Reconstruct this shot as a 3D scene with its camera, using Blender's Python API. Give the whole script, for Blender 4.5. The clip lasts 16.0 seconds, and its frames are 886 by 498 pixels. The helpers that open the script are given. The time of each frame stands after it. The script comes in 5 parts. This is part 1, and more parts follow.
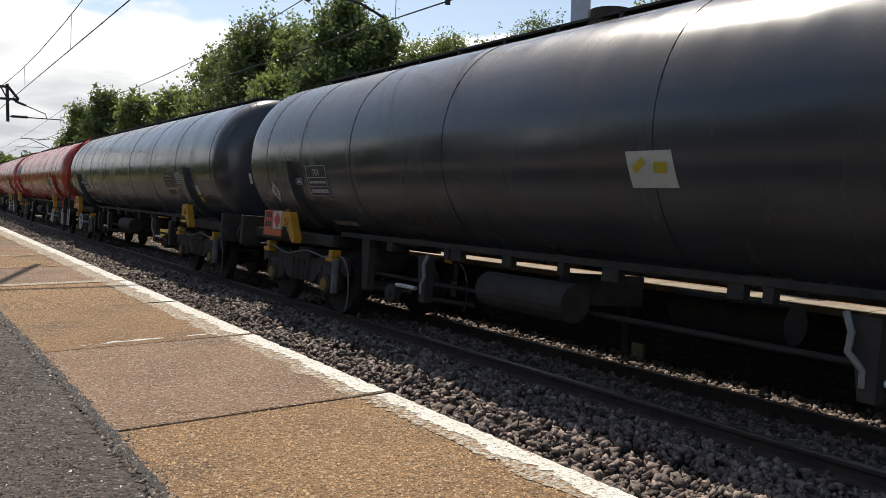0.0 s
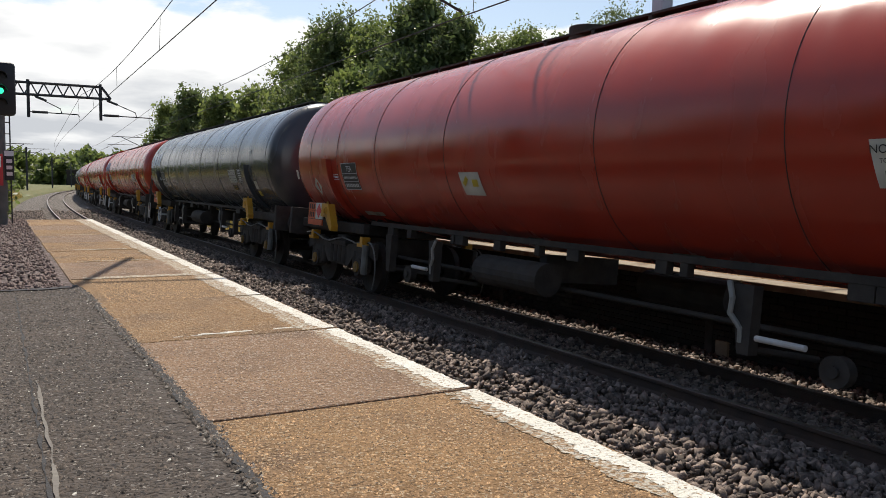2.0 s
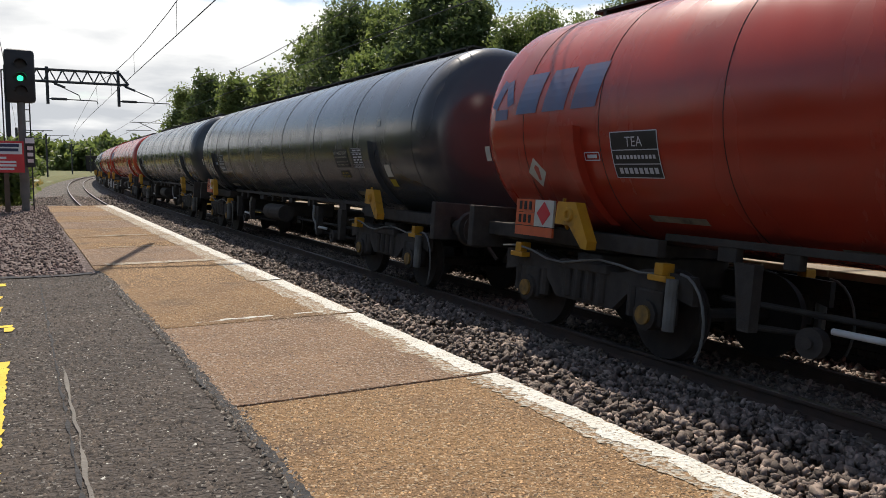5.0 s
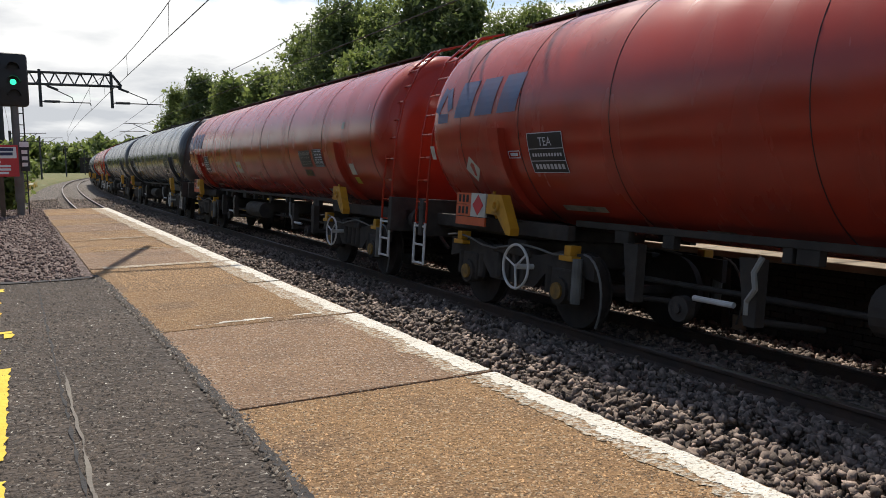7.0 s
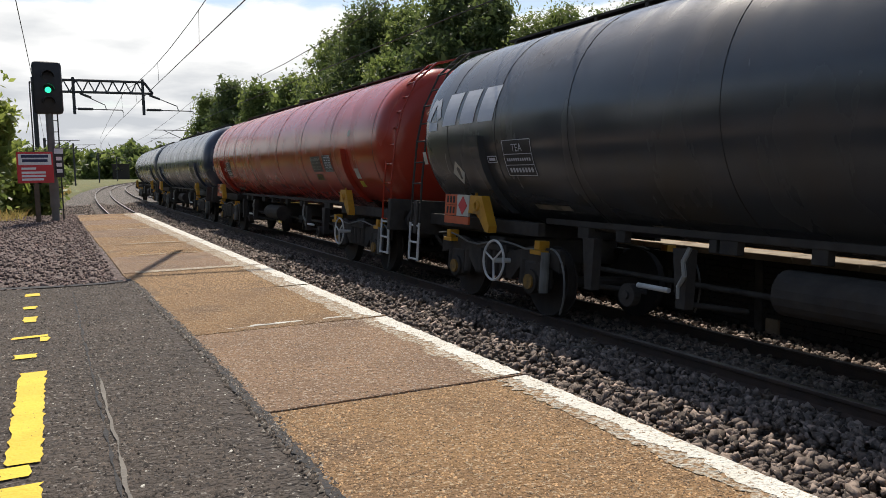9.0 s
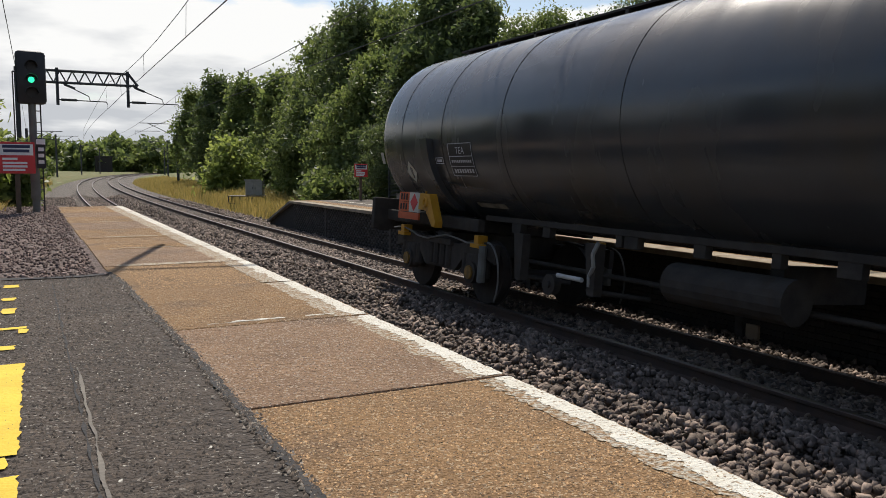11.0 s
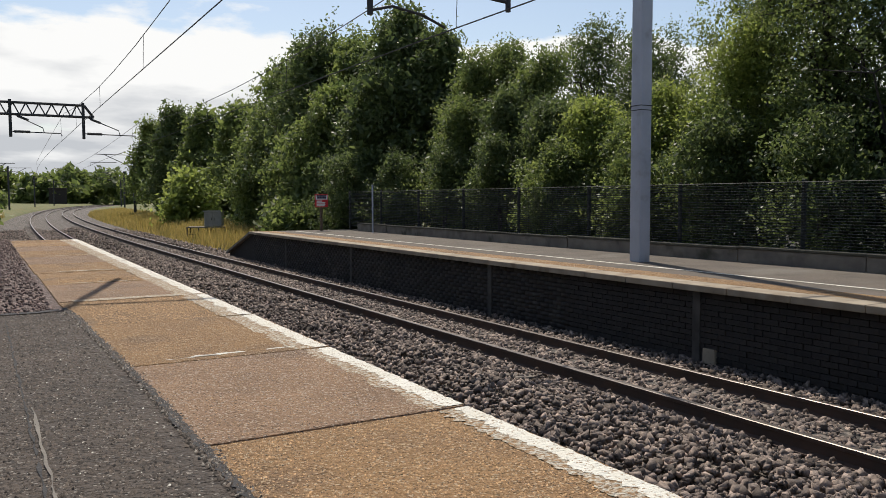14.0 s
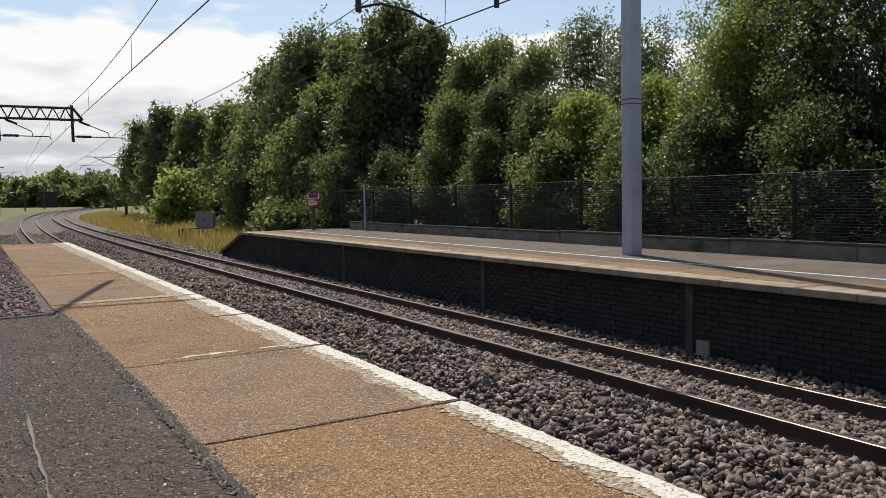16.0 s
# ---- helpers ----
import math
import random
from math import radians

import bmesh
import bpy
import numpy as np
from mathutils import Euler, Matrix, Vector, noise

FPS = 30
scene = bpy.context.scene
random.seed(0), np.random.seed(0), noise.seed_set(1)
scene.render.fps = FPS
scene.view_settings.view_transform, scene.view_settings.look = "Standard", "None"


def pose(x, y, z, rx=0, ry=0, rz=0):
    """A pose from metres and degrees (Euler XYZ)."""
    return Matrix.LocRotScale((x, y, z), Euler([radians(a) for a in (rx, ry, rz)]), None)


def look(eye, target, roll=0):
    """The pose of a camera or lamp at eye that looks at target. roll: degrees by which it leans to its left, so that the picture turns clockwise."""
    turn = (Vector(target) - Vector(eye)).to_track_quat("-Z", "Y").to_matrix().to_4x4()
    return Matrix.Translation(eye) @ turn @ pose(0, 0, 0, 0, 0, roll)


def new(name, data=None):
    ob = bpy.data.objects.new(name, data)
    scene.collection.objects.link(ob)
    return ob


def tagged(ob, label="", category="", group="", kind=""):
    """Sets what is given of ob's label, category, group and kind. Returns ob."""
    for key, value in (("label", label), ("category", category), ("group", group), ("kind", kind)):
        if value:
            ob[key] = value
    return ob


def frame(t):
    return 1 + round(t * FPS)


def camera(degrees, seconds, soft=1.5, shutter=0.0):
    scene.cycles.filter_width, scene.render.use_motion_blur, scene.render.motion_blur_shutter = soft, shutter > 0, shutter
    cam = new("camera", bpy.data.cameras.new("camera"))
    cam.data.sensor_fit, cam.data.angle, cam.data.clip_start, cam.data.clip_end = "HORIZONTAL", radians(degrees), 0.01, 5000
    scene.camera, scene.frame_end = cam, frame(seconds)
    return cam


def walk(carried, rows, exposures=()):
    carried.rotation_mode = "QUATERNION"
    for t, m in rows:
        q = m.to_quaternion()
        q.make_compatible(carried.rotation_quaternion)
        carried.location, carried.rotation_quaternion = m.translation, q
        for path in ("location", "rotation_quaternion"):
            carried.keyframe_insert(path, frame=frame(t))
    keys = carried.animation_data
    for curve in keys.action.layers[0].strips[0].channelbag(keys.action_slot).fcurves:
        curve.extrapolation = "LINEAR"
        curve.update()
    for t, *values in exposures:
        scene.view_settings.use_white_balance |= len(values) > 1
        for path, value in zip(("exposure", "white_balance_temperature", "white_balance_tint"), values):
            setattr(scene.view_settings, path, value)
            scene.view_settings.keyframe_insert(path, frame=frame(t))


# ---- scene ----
cam = camera(58.5, 16.0, soft=0.75)


def eye_pose(x, y, z, yaw, pitch, roll):
    a, b = radians(yaw), radians(pitch)
    way = Vector((-math.sin(a) * math.cos(b), math.cos(a) * math.cos(b), math.sin(b)))
    return look((x, y, z), Vector((x, y, z)) + way, roll)


PATH = [
    (0, -1.662, -0.036, 0.827, -34.37, -3.99, 1.04),
    (0.5, -1.690, -0.007, 0.834, -29.31, -4.12, 0.91),
    (1, -1.691, 0.001, 0.837, -28.32, -4.30, 0.56),
    (1.5, -1.695, 0.001, 0.837, -28.59, -4.42, 0.63),
    (2, -1.690, -0.001, 0.833, -28.97, -4.50, 0.80),
    (2.5, -1.693, 0.014, 0.835, -28.67, -4.84, 0.64),
    (3, -1.697, 0.006, 0.835, -27.74, -5.17, 0.29),
    (3.5, -1.698, 0.012, 0.834, -27.80, -5.46, 0.23),
    (4, -1.698, 0.016, 0.837, -27.70, -5.67, 0.27),
    (6.5, -1.707, -0.012, 0.850, -28.02, -5.86, -0.01),
    (7, -1.712, -0.005, 0.859, -28.00, -6.02, -0.62),
    (7.5, -1.719, 0.010, 0.857, -25.70, -6.02, -0.68),
    (8, -1.723, 0.009, 0.861, -25.34, -6.17, -0.89),
    (8.5, -1.728, 0.022, 0.857, -25.71, -6.04, -0.91),
    (9, -1.718, 0.011, 0.852, -26.02, -5.70, -1.00),
    (11.5, -1.722, 0.015, 0.850, -27.48, -5.66, 0.68),
    (12, -1.723, 0.013, 0.854, -27.66, -4.81, 0.83),
    (12.5, -1.725, 0.000, 0.862, -27.92, -3.92, 0.67),
    (13, -1.733, -0.023, 0.871, -28.69, -3.45, 0.32),
    (13.5, -1.730, -0.031, 0.869, -29.59, -3.53, -0.08),
    (14, -1.732, -0.037, 0.871, -29.96, -3.65, -0.21),
    (14.5, -1.730, -0.042, 0.868, -30.14, -3.71, -0.78),
    (15, -1.736, -0.032, 0.864, -30.37, -3.73, -0.90),
    (15.5, -1.733, -0.040, 0.863, -30.44, -3.81, -1.12),
    (16, -1.729, -0.038, 0.862, -30.47, -3.86, -1.17),
]
walk(cam, [(t, eye_pose(*p)) for t, *p in PATH], exposures=[(0, 0.08, 6850, 10), (9.2, 0.08, 6850, 10), (11.3, -0.06, 6850, 10), (16, -0.06, 6850, 10)])

# ---- world, sun, exposure ----
SUN_AZ, SUN_EL = math.atan2(0.29, 0.957), radians(55)
sun_way = Vector((math.sin(SUN_AZ) * math.cos(SUN_EL), math.cos(SUN_AZ) * math.cos(SUN_EL), math.sin(SUN_EL)))
sun = new("sun", bpy.data.lights.new("sun", "SUN"))
sun.data.energy, sun.data.angle, sun.data.color = 4.6, radians(0.5), (1.0, 0.95, 0.88)
sun.matrix_basis = look(sun_way * 50, (0, 0, 0))

world = bpy.data.worlds.new("sky")
scene.world = world
world.use_nodes = True
wn, wl = world.node_tree.nodes, world.node_tree.links
wn.clear()


def sky_world():
    out, bg = wn.new("ShaderNodeOutputWorld"), wn.new("ShaderNodeBackground")
    sky = wn.new("ShaderNodeTexSky")
    sky.sky_type, sky.sun_disc = "NISHITA", False
    sky.sun_elevation, sky.sun_rotation = SUN_EL, SUN_AZ
    co, mp = wn.new("ShaderNodeTexCoord"), wn.new("ShaderNodeMapping")
    # clouds lie on a plane high overhead: direction divided by its height
    sep, add, dx, dy, comb = (wn.new("ShaderNodeSeparateXYZ"), wn.new("ShaderNodeMath"), wn.new("ShaderNodeMath"),
                              wn.new("ShaderNodeMath"), wn.new("ShaderNodeCombineXYZ"))
    wl.new(co.outputs["Generated"], sep.inputs[0])
    add.operation, add.inputs[1].default_value = "ADD", 0.16
    mx = wn.new("ShaderNodeMath")
    mx.operation, mx.inputs[1].default_value = "MAXIMUM", 0.0
    wl.new(sep.outputs["Z"], mx.inputs[0])
    wl.new(mx.outputs[0], add.inputs[0])
    for n, o in ((dx, "X"), (dy, "Y")):
        n.operation = "DIVIDE"
        wl.new(sep.outputs[o], n.inputs[0])
        wl.new(add.outputs[0], n.inputs[1])
    wl.new(dx.outputs[0], comb.inputs[0])
    wl.new(dy.outputs[0], comb.inputs[1])
    wl.new(comb.outputs[0], mp.inputs[0])
    mp.inputs["Location"].default_value = (3.1, 1.7, 0.0)
    big, shade = wn.new("ShaderNodeTexNoise"), wn.new("ShaderNodeTexNoise")
    big.inputs["Scale"].default_value, big.inputs["Detail"].default_value, big.inputs["Roughness"].default_value = 0.95, 10, 0.58
    shade.inputs["Scale"].default_value, shade.inputs["Detail"].default_value = 1.5, 8
    wl.new(mp.outputs[0], big.inputs["Vector"])
    wl.new(mp.outputs[0], shade.inputs["Vector"])
    # a bank of cloud stands round the horizon, broken above
    low = wn.new("ShaderNodeMapRange")
    low.interpolation_type = "SMOOTHSTEP"
    low.inputs["From Min"].default_value, low.inputs["From Max"].default_value = 0.15, 0.215
    low.inputs["To Min"].default_value, low.inputs["To Max"].default_value = 0.20, -0.105
    wl.new(sep.outputs["Z"], low.inputs["Value"])
    tot = wn.new("ShaderNodeMath")
    tot.operation = "ADD"
    wl.new(big.outputs["Fac"], tot.inputs[0])
    wl.new(low.outputs[0], tot.inputs[1])
    ramp = wn.new("ShaderNodeValToRGB")
    ramp.color_ramp.elements[0].position, ramp.color_ramp.elements[1].position = 0.50, 0.565
    wl.new(tot.outputs[0], ramp.inputs[0])
    # bright tops, greyer bases low down
    lit = wn.new("ShaderNodeMapRange")
    lit.inputs["From Min"].default_value, lit.inputs["From Max"].default_value = 0.03, 0.17
    lit.inputs["To Min"].default_value, lit.inputs["To Max"].default_value = -0.16, 0.12
    wl.new(sep.outputs["Z"], lit.inputs["Value"])
    both = wn.new("ShaderNodeMath")
    both.operation = "ADD"
    wl.new(shade.outputs["Fac"], both.inputs[0])
    wl.new(lit.outputs[0], both.inputs[1])
    cr = wn.new("ShaderNodeValToRGB")
    cr.color_ramp.elements[0].position, cr.color_ramp.elements[1].position = 0.36, 0.58
    cr.color_ramp.elements[0].color, cr.color_ramp.elements[1].color = (4.6, 4.95, 5.5, 1), (7.9, 8.15, 8.45, 1)
    wl.new(both.outputs[0], cr.inputs[0])
    mix = wn.new("ShaderNodeMix")
    mix.data_type = "RGBA"
    wl.new(ramp.outputs[0], mix.inputs["Factor"])
    wl.new(sky.outputs[0], mix.inputs["A"])
    wl.new(cr.outputs[0], mix.inputs["B"])
    wl.new(mix.outputs["Result"], bg.inputs["Color"])
    bg.inputs["Strength"].default_value = 0.125
    wl.new(bg.outputs[0], out.inputs["Surface"])


sky_world()


# ---- materials ----
def mat(name, a, b=None, scale=8.0, rough=0.8, metal=0.0, bump=0.2, fine=60.0, spots=None, spot_scale=90.0, spot_at=0.62,
        stain=None, stain_scale=1.2, stain_at=0.56, rand=0.0, island=0.0, coat=0.0, bump_dist=0.01, spec=0.5, dots=None, streaks=0.0):
    """Procedural paint, stone or metal: two base colours by noise, fine bump, optional spots, stains and random lightness."""
    m = bpy.data.materials.new(name)
    m.use_nodes = True
    n, l = m.node_tree.nodes, m.node_tree.links
    p = n["Principled BSDF"]
    p.inputs["Roughness"].default_value, p.inputs["Metallic"].default_value = rough, metal
    p.inputs["Coat Weight"].default_value = coat
    p.inputs["Specular IOR Level"].default_value = spec
    co = n.new("ShaderNodeTexCoord")
    b = b or tuple(c * 0.8 for c in a)

    def noise_at(sc, det=5.0):
        t = n.new("ShaderNodeTexNoise")
        t.inputs["Scale"].default_value, t.inputs["Detail"].default_value = sc, det
        l.new(co.outputs["Object"], t.inputs["Vector"])
        return t.outputs["Fac"]

    def stepped(src, at, width=0.06):
        r = n.new("ShaderNodeMapRange")
        r.inputs["From Min"].default_value, r.inputs["From Max"].default_value = at, at + width
        l.new(src, r.inputs["Value"])
        return r.outputs[0]

    def blend(fac, x, y):
        t = n.new("ShaderNodeMix")
        t.data_type = "RGBA"
        l.new(fac, t.inputs["Factor"])
        for sock, v in (("A", x), ("B", y)):
            if isinstance(v, tuple):
                t.inputs[sock].default_value = (*v, 1)
            else:
                l.new(v, t.inputs[sock])
        return t.outputs["Result"]
    col = blend(stepped(noise_at(scale), 0.35, 0.3), a, b)
    if stain:
        col = blend(stepped(noise_at(stain_scale, 7), stain_at, 0.16), col, stain)
    fb = noise_at(fine, 3)
    if spots:
        v = n.new("ShaderNodeTexVoronoi")
        v.inputs["Scale"].default_value = spot_scale
        l.new(co.outputs["Object"], v.inputs["Vector"])
        sp = n.new("ShaderNodeSeparateColor")
        l.new(v.outputs["Color"], sp.inputs[0])
        col = blend(stepped(sp.outputs[0], spot_at, 0.02), col, spots)
    if dots:
        v = n.new("ShaderNodeTexNoise")
        v.inputs["Scale"].default_value, v.inputs["Detail"].default_value = 85.0, 2.0
        l.new(co.outputs["Object"], v.inputs["Vector"])
        col = blend(stepped(v.outputs["Fac"], 0.60, 0.06), col, dots)
    if streaks:
        # grime and dull patches drawn out round the barrel
        mp, v = n.new("ShaderNodeMapping"), n.new("ShaderNodeTexNoise")
        mp.inputs["Scale"].default_value = (0.30, 0.9, 0.30)
        v.inputs["Scale"].default_value, v.inputs["Detail"].default_value = 1.6, 6.0
        l.new(co.outputs["Object"], mp.inputs[0])
        l.new(mp.outputs[0], v.inputs["Vector"])
        rr = n.new("ShaderNodeMapRange")
        rr.inputs["From Min"].default_value, rr.inputs["From Max"].default_value = 0.35, 0.7
        rr.inputs["To Min"].default_value, rr.inputs["To Max"].default_value = rough - 0.04, rough + 0.12
        l.new(v.outputs["Fac"], rr.inputs["Value"])
        l.new(rr.outputs[0], p.inputs["Roughness"])
        p.inputs["Coat Roughness"].default_value = 0.12
        gr = n.new("ShaderNodeMath")
        gr.operation, gr.inputs[1].default_value = "MULTIPLY", streaks
        l.new(stepped(v.outputs["Fac"], 0.5, 0.2), gr.inputs[0])
        col = blend(gr.outputs[0], col, (0.075, 0.055, 0.040))
    if rand or island:
        if rand:
            src = n.new("ShaderNodeObjectInfo").outputs["Random"]
        else:
            src = n.new("ShaderNodeNewGeometry").outputs["Random Per Island"]
        r = n.new("ShaderNodeMapRange")
        k = rand or island
        r.inputs["To Min"].default_value, r.inputs["To Max"].default_value = 1 - k, 1 + k
        l.new(src, r.inputs["Value"])
        hs = n.new("ShaderNodeHueSaturation")
        l.new(r.outputs[0], hs.inputs["Value"])
        l.new(col, hs.inputs["Color"])
        col = hs.outputs[0]
    l.new(col, p.inputs["Base Color"])
    if bump:
        bp = n.new("ShaderNodeBump")
        bp.inputs["Strength"].default_value, bp.inputs["Distance"].default_value = bump, bump_dist
        ad = n.new("ShaderNodeMath")
        ad.operation = "MULTIPLY_ADD"
        ad.inputs[1].default_value = 1.6
        l.new(noise_at(fine * 0.27, 4), ad.inputs[0])
        l.new(fb, ad.inputs[2])
        l.new(ad.outputs[0], bp.inputs["Height"])
        l.new(bp.outputs[0], p.inputs["Normal"])
    return m


def leaf_mat(name, a, b, light=0.35):
    m = bpy.data.materials.new(name)
    m.use_nodes = True
    n, l = m.node_tree.nodes, m.node_tree.links
    p, out = n["Principled BSDF"], n["Material Output"]
    geo = n.new("ShaderNodeNewGeometry")
    r = n.new("ShaderNodeValToRGB")
    r.color_ramp.elements[0].color, r.color_ramp.elements[1].color = (*a, 1), (*b, 1)
    l.new(geo.outputs["Random Per Island"], r.inputs[0])
    l.new(r.outputs[0], p.inputs["Base Color"])
    p.inputs["Roughness"].default_value = 0.52
    tr, mx = n.new("ShaderNodeBsdfTranslucent"), n.new("ShaderNodeMixShader")
    hs = n.new("ShaderNodeHueSaturation")
    hs.inputs["Value"].default_value, hs.inputs["Hue"].default_value = 2.1, 0.485
    l.new(r.outputs[0], hs.inputs["Color"])
    l.new(hs.outputs[0], tr.inputs["Color"])
    mx.inputs[0].default_value = light
    l.new(p.outputs[0], mx.inputs[1])
    l.new(tr.outputs[0], mx.inputs[2])
    l.new(mx.outputs[0], out.inputs["Surface"])
    return m


SLAB = mat("slab_concrete", (0.330, 0.190, 0.080), (0.265, 0.152, 0.068), 2.2, 0.9, bump=1.0, fine=110, spots=(0.46, 0.34, 0.21), spot_scale=120,
           spot_at=0.86, stain=(0.19, 0.115, 0.062), stain_scale=1.6, stain_at=0.54, rand=0.10, dots=(0.10, 0.062, 0.035), bump_dist=0.02)
SLAB_DULL = mat("slab_dull_pink", (0.290, 0.178, 0.102), (0.235, 0.145, 0.086), 2.2, 0.9, bump=1.0, fine=110, spots=(0.40, 0.31, 0.23), spot_scale=120,
                spot_at=0.84, stain=(0.18, 0.115, 0.072), stain_scale=1.6, stain_at=0.56, rand=0.08, dots=(0.09, 0.06, 0.04), bump_dist=0.02)
AGGREGATE = mat("slab_aggregate", (0.40, 0.245, 0.118), (0.22, 0.135, 0.068), 40, 0.85, bump=0, island=0.72)
TARCHIP = mat("asphalt_aggregate", (0.092, 0.071, 0.055), (0.046, 0.036, 0.029), 40, 0.9, bump=0, island=0.8)
FADED = mat("faded_white_paint", (0.56, 0.52, 0.43), (0.46, 0.405, 0.31), 6, 0.85, bump=0.9, fine=90, stain=(0.285, 0.170, 0.078), stain_scale=48, stain_at=0.43, dots=(0.23, 0.145, 0.075), bump_dist=0.02)
WHITE = mat("worn_white_paint", (0.70, 0.68, 0.60), (0.63, 0.60, 0.51), 6, 0.85, bump=0.7, fine=90, stain=(0.29, 0.195, 0.105), stain_scale=52, stain_at=0.60, dots=(0.30, 0.21, 0.125), bump_dist=0.015)
ASPHALT = mat("asphalt", (0.086, 0.066, 0.051), (0.054, 0.043, 0.035), 1.7, 0.92, bump=1.0, fine=55, spots=(0.22, 0.195, 0.165), spot_scale=110, spot_at=0.93,
              stain=(0.026, 0.022, 0.020), stain_scale=24, stain_at=0.575, bump_dist=0.025, dots=(0.022, 0.019, 0.017))
GREYCHIP = mat("grey_stone_chip", (0.24, 0.215, 0.18), (0.15, 0.13, 0.11), 30, 0.85, bump=0, island=0.4)
PATCH = mat("asphalt_joint", (0.026, 0.025, 0.026), (0.04, 0.038, 0.038), 6, 0.9, bump=0.5)
YELLOW = mat("yellow_road_paint", (0.80, 0.56, 0.05), (0.70, 0.47, 0.04), 5, 0.8, bump=0.4, fine=90)
CHIPS = mat("red_granite_chippings", (0.15, 0.108, 0.092), (0.10, 0.074, 0.064), 9, 0.95, bump=1.0, fine=60, spots=(0.24, 0.18, 0.16), spot_scale=42, spot_at=0.72, bump_dist=0.03)
BALLAST = mat("ballast_bed", (0.115, 0.099, 0.084), (0.045, 0.039, 0.034), 11, 0.95, bump=1.0, fine=22, spots=(0.22, 0.188, 0.16), spot_scale=14, spot_at=0.60, bump_dist=0.06)
STONE = mat("ballast_stone", (0.268, 0.206, 0.168), (0.108, 0.086, 0.072), 16, 0.9, bump=0.5, fine=60, island=0.68)
SOIL = mat("leaf_litter", (0.030, 0.026, 0.016), (0.020, 0.022, 0.012), 2, 0.95, bump=0.8)
AXLE = mat("dirty_yellow_cover", (0.30, 0.165, 0.03), (0.12, 0.08, 0.03), 9, 0.8, bump=0.2)
GRASS_GROUND = mat("rough_grass_ground", (0.10, 0.12, 0.035), (0.16, 0.14, 0.05), 0.6, 0.95, bump=0.8, fine=9, bump_dist=0.05)
RAILSIDE = mat("rusty_rail", (0.075, 0.045, 0.032), (0.05, 0.035, 0.028), 5, 0.85, bump=0.3)
RAILTOP = mat("polished_rail_head", (0.20, 0.175, 0.155), (0.15, 0.13, 0.115), 12, 0.42, metal=0.9, bump=0.0)
SLEEPER = mat("concrete_sleeper", (0.19, 0.16, 0.13), (0.13, 0.11, 0.09), 4, 0.9, bump=0.4)
CLIP = mat("rail_clip", (0.16, 0.12, 0.09), None, 8, 0.7)
BRICK = mat("sooty_brick", (0.036, 0.031, 0.027), (0.024, 0.021, 0.020), 7, 0.92, bump=0.6, fine=80, rand=0.25, stain=(0.066, 0.058, 0.050), stain_scale=2.2, stain_at=0.60)
BRICKJ = mat("sooty_brick_joined", (0.036, 0.031, 0.027), (0.024, 0.021, 0.020), 7, 0.92, bump=0.6, fine=80, island=0.25, stain=(0.066, 0.058, 0.050), stain_scale=2.2, stain_at=0.60)
MORTAR = mat("dark_mortar", (0.024, 0.021, 0.019), None, 9, 0.95, bump=0.5)
COPING = mat("coping_stone", (0.36, 0.30, 0.22), (0.26, 0.21, 0.15), 3, 0.9, bump=0.4, stain=(0.2, 0.15, 0.1), stain_scale=2.2, rand=0.1)
LIME = mat("lime_streak", (0.085, 0.08, 0.072), (0.045, 0.041, 0.037), 5, 0.9)
CONCRETE = mat("weathered_concrete", (0.20, 0.18, 0.15), (0.13, 0.115, 0.10), 3, 0.9, bump=0.5, stain=(0.05, 0.05, 0.035), stain_scale=2.0)
MOSSY = mat("mossy_capping", (0.085, 0.080, 0.062), (0.045, 0.045, 0.032), 6, 0.95, bump=0.6, stain=(0.16, 0.145, 0.115), stain_scale=3.0)
MASTGREY = mat("galvanised_mast", (0.40, 0.43, 0.50), (0.35, 0.38, 0.44), 2, 0.55, metal=0.15, bump=0.05, stain=(0.28, 0.29, 0.31), stain_scale=3)
OLE = mat("dark_ole_steel", (0.05, 0.052, 0.055), (0.035, 0.036, 0.04), 6, 0.7, metal=0.2)
WIRE = mat("copper_wire", (0.035, 0.033, 0.033), None, 6, 0.6)
FENCE = mat("green_fence_mesh", (0.020, 0.025, 0.023), (0.014, 0.017, 0.017), 6, 0.75)
SIGBLACK = mat("signal_black", (0.012, 0.012, 0.013), (0.02, 0.02, 0.021), 6, 0.55)
POSTGREY = mat("grey_post", (0.16, 0.16, 0.15), (0.11, 0.11, 0.10), 4, 0.7)
SIGNRED = mat("sign_red", (0.62, 0.035, 0.04), (0.55, 0.03, 0.035), 3, 0.5, bump=0)
SIGNWHITE = mat("sign_white", (0.78, 0.78, 0.78), (0.70, 0.70, 0.70), 3, 0.5, bump=0)
INK = mat("sign_ink", (0.03, 0.04, 0.10), None, 3, 0.6, bump=0)
WOODPOST = mat("timber_post", (0.13, 0.09, 0.06), (0.09, 0.065, 0.045), 7, 0.85, bump=0.4)
RED = mat("tank_red_paint", (0.400, 0.042, 0.021), (0.335, 0.036, 0.019), 0.9, 0.22, bump=0.02, fine=30, stain=(0.275, 0.042, 0.026), stain_scale=0.7, coat=0.08, streaks=0.14, spec=0.42)
DARK = mat("tank_dark_grey_paint", (0.060, 0.065, 0.071), (0.048, 0.051, 0.056), 0.9, 0.22, bump=0.02, fine=30, stain=(0.064, 0.056, 0.046), stain_scale=0.6, stain_at=0.53, coat=0.12, streaks=0.3, spec=0.5)
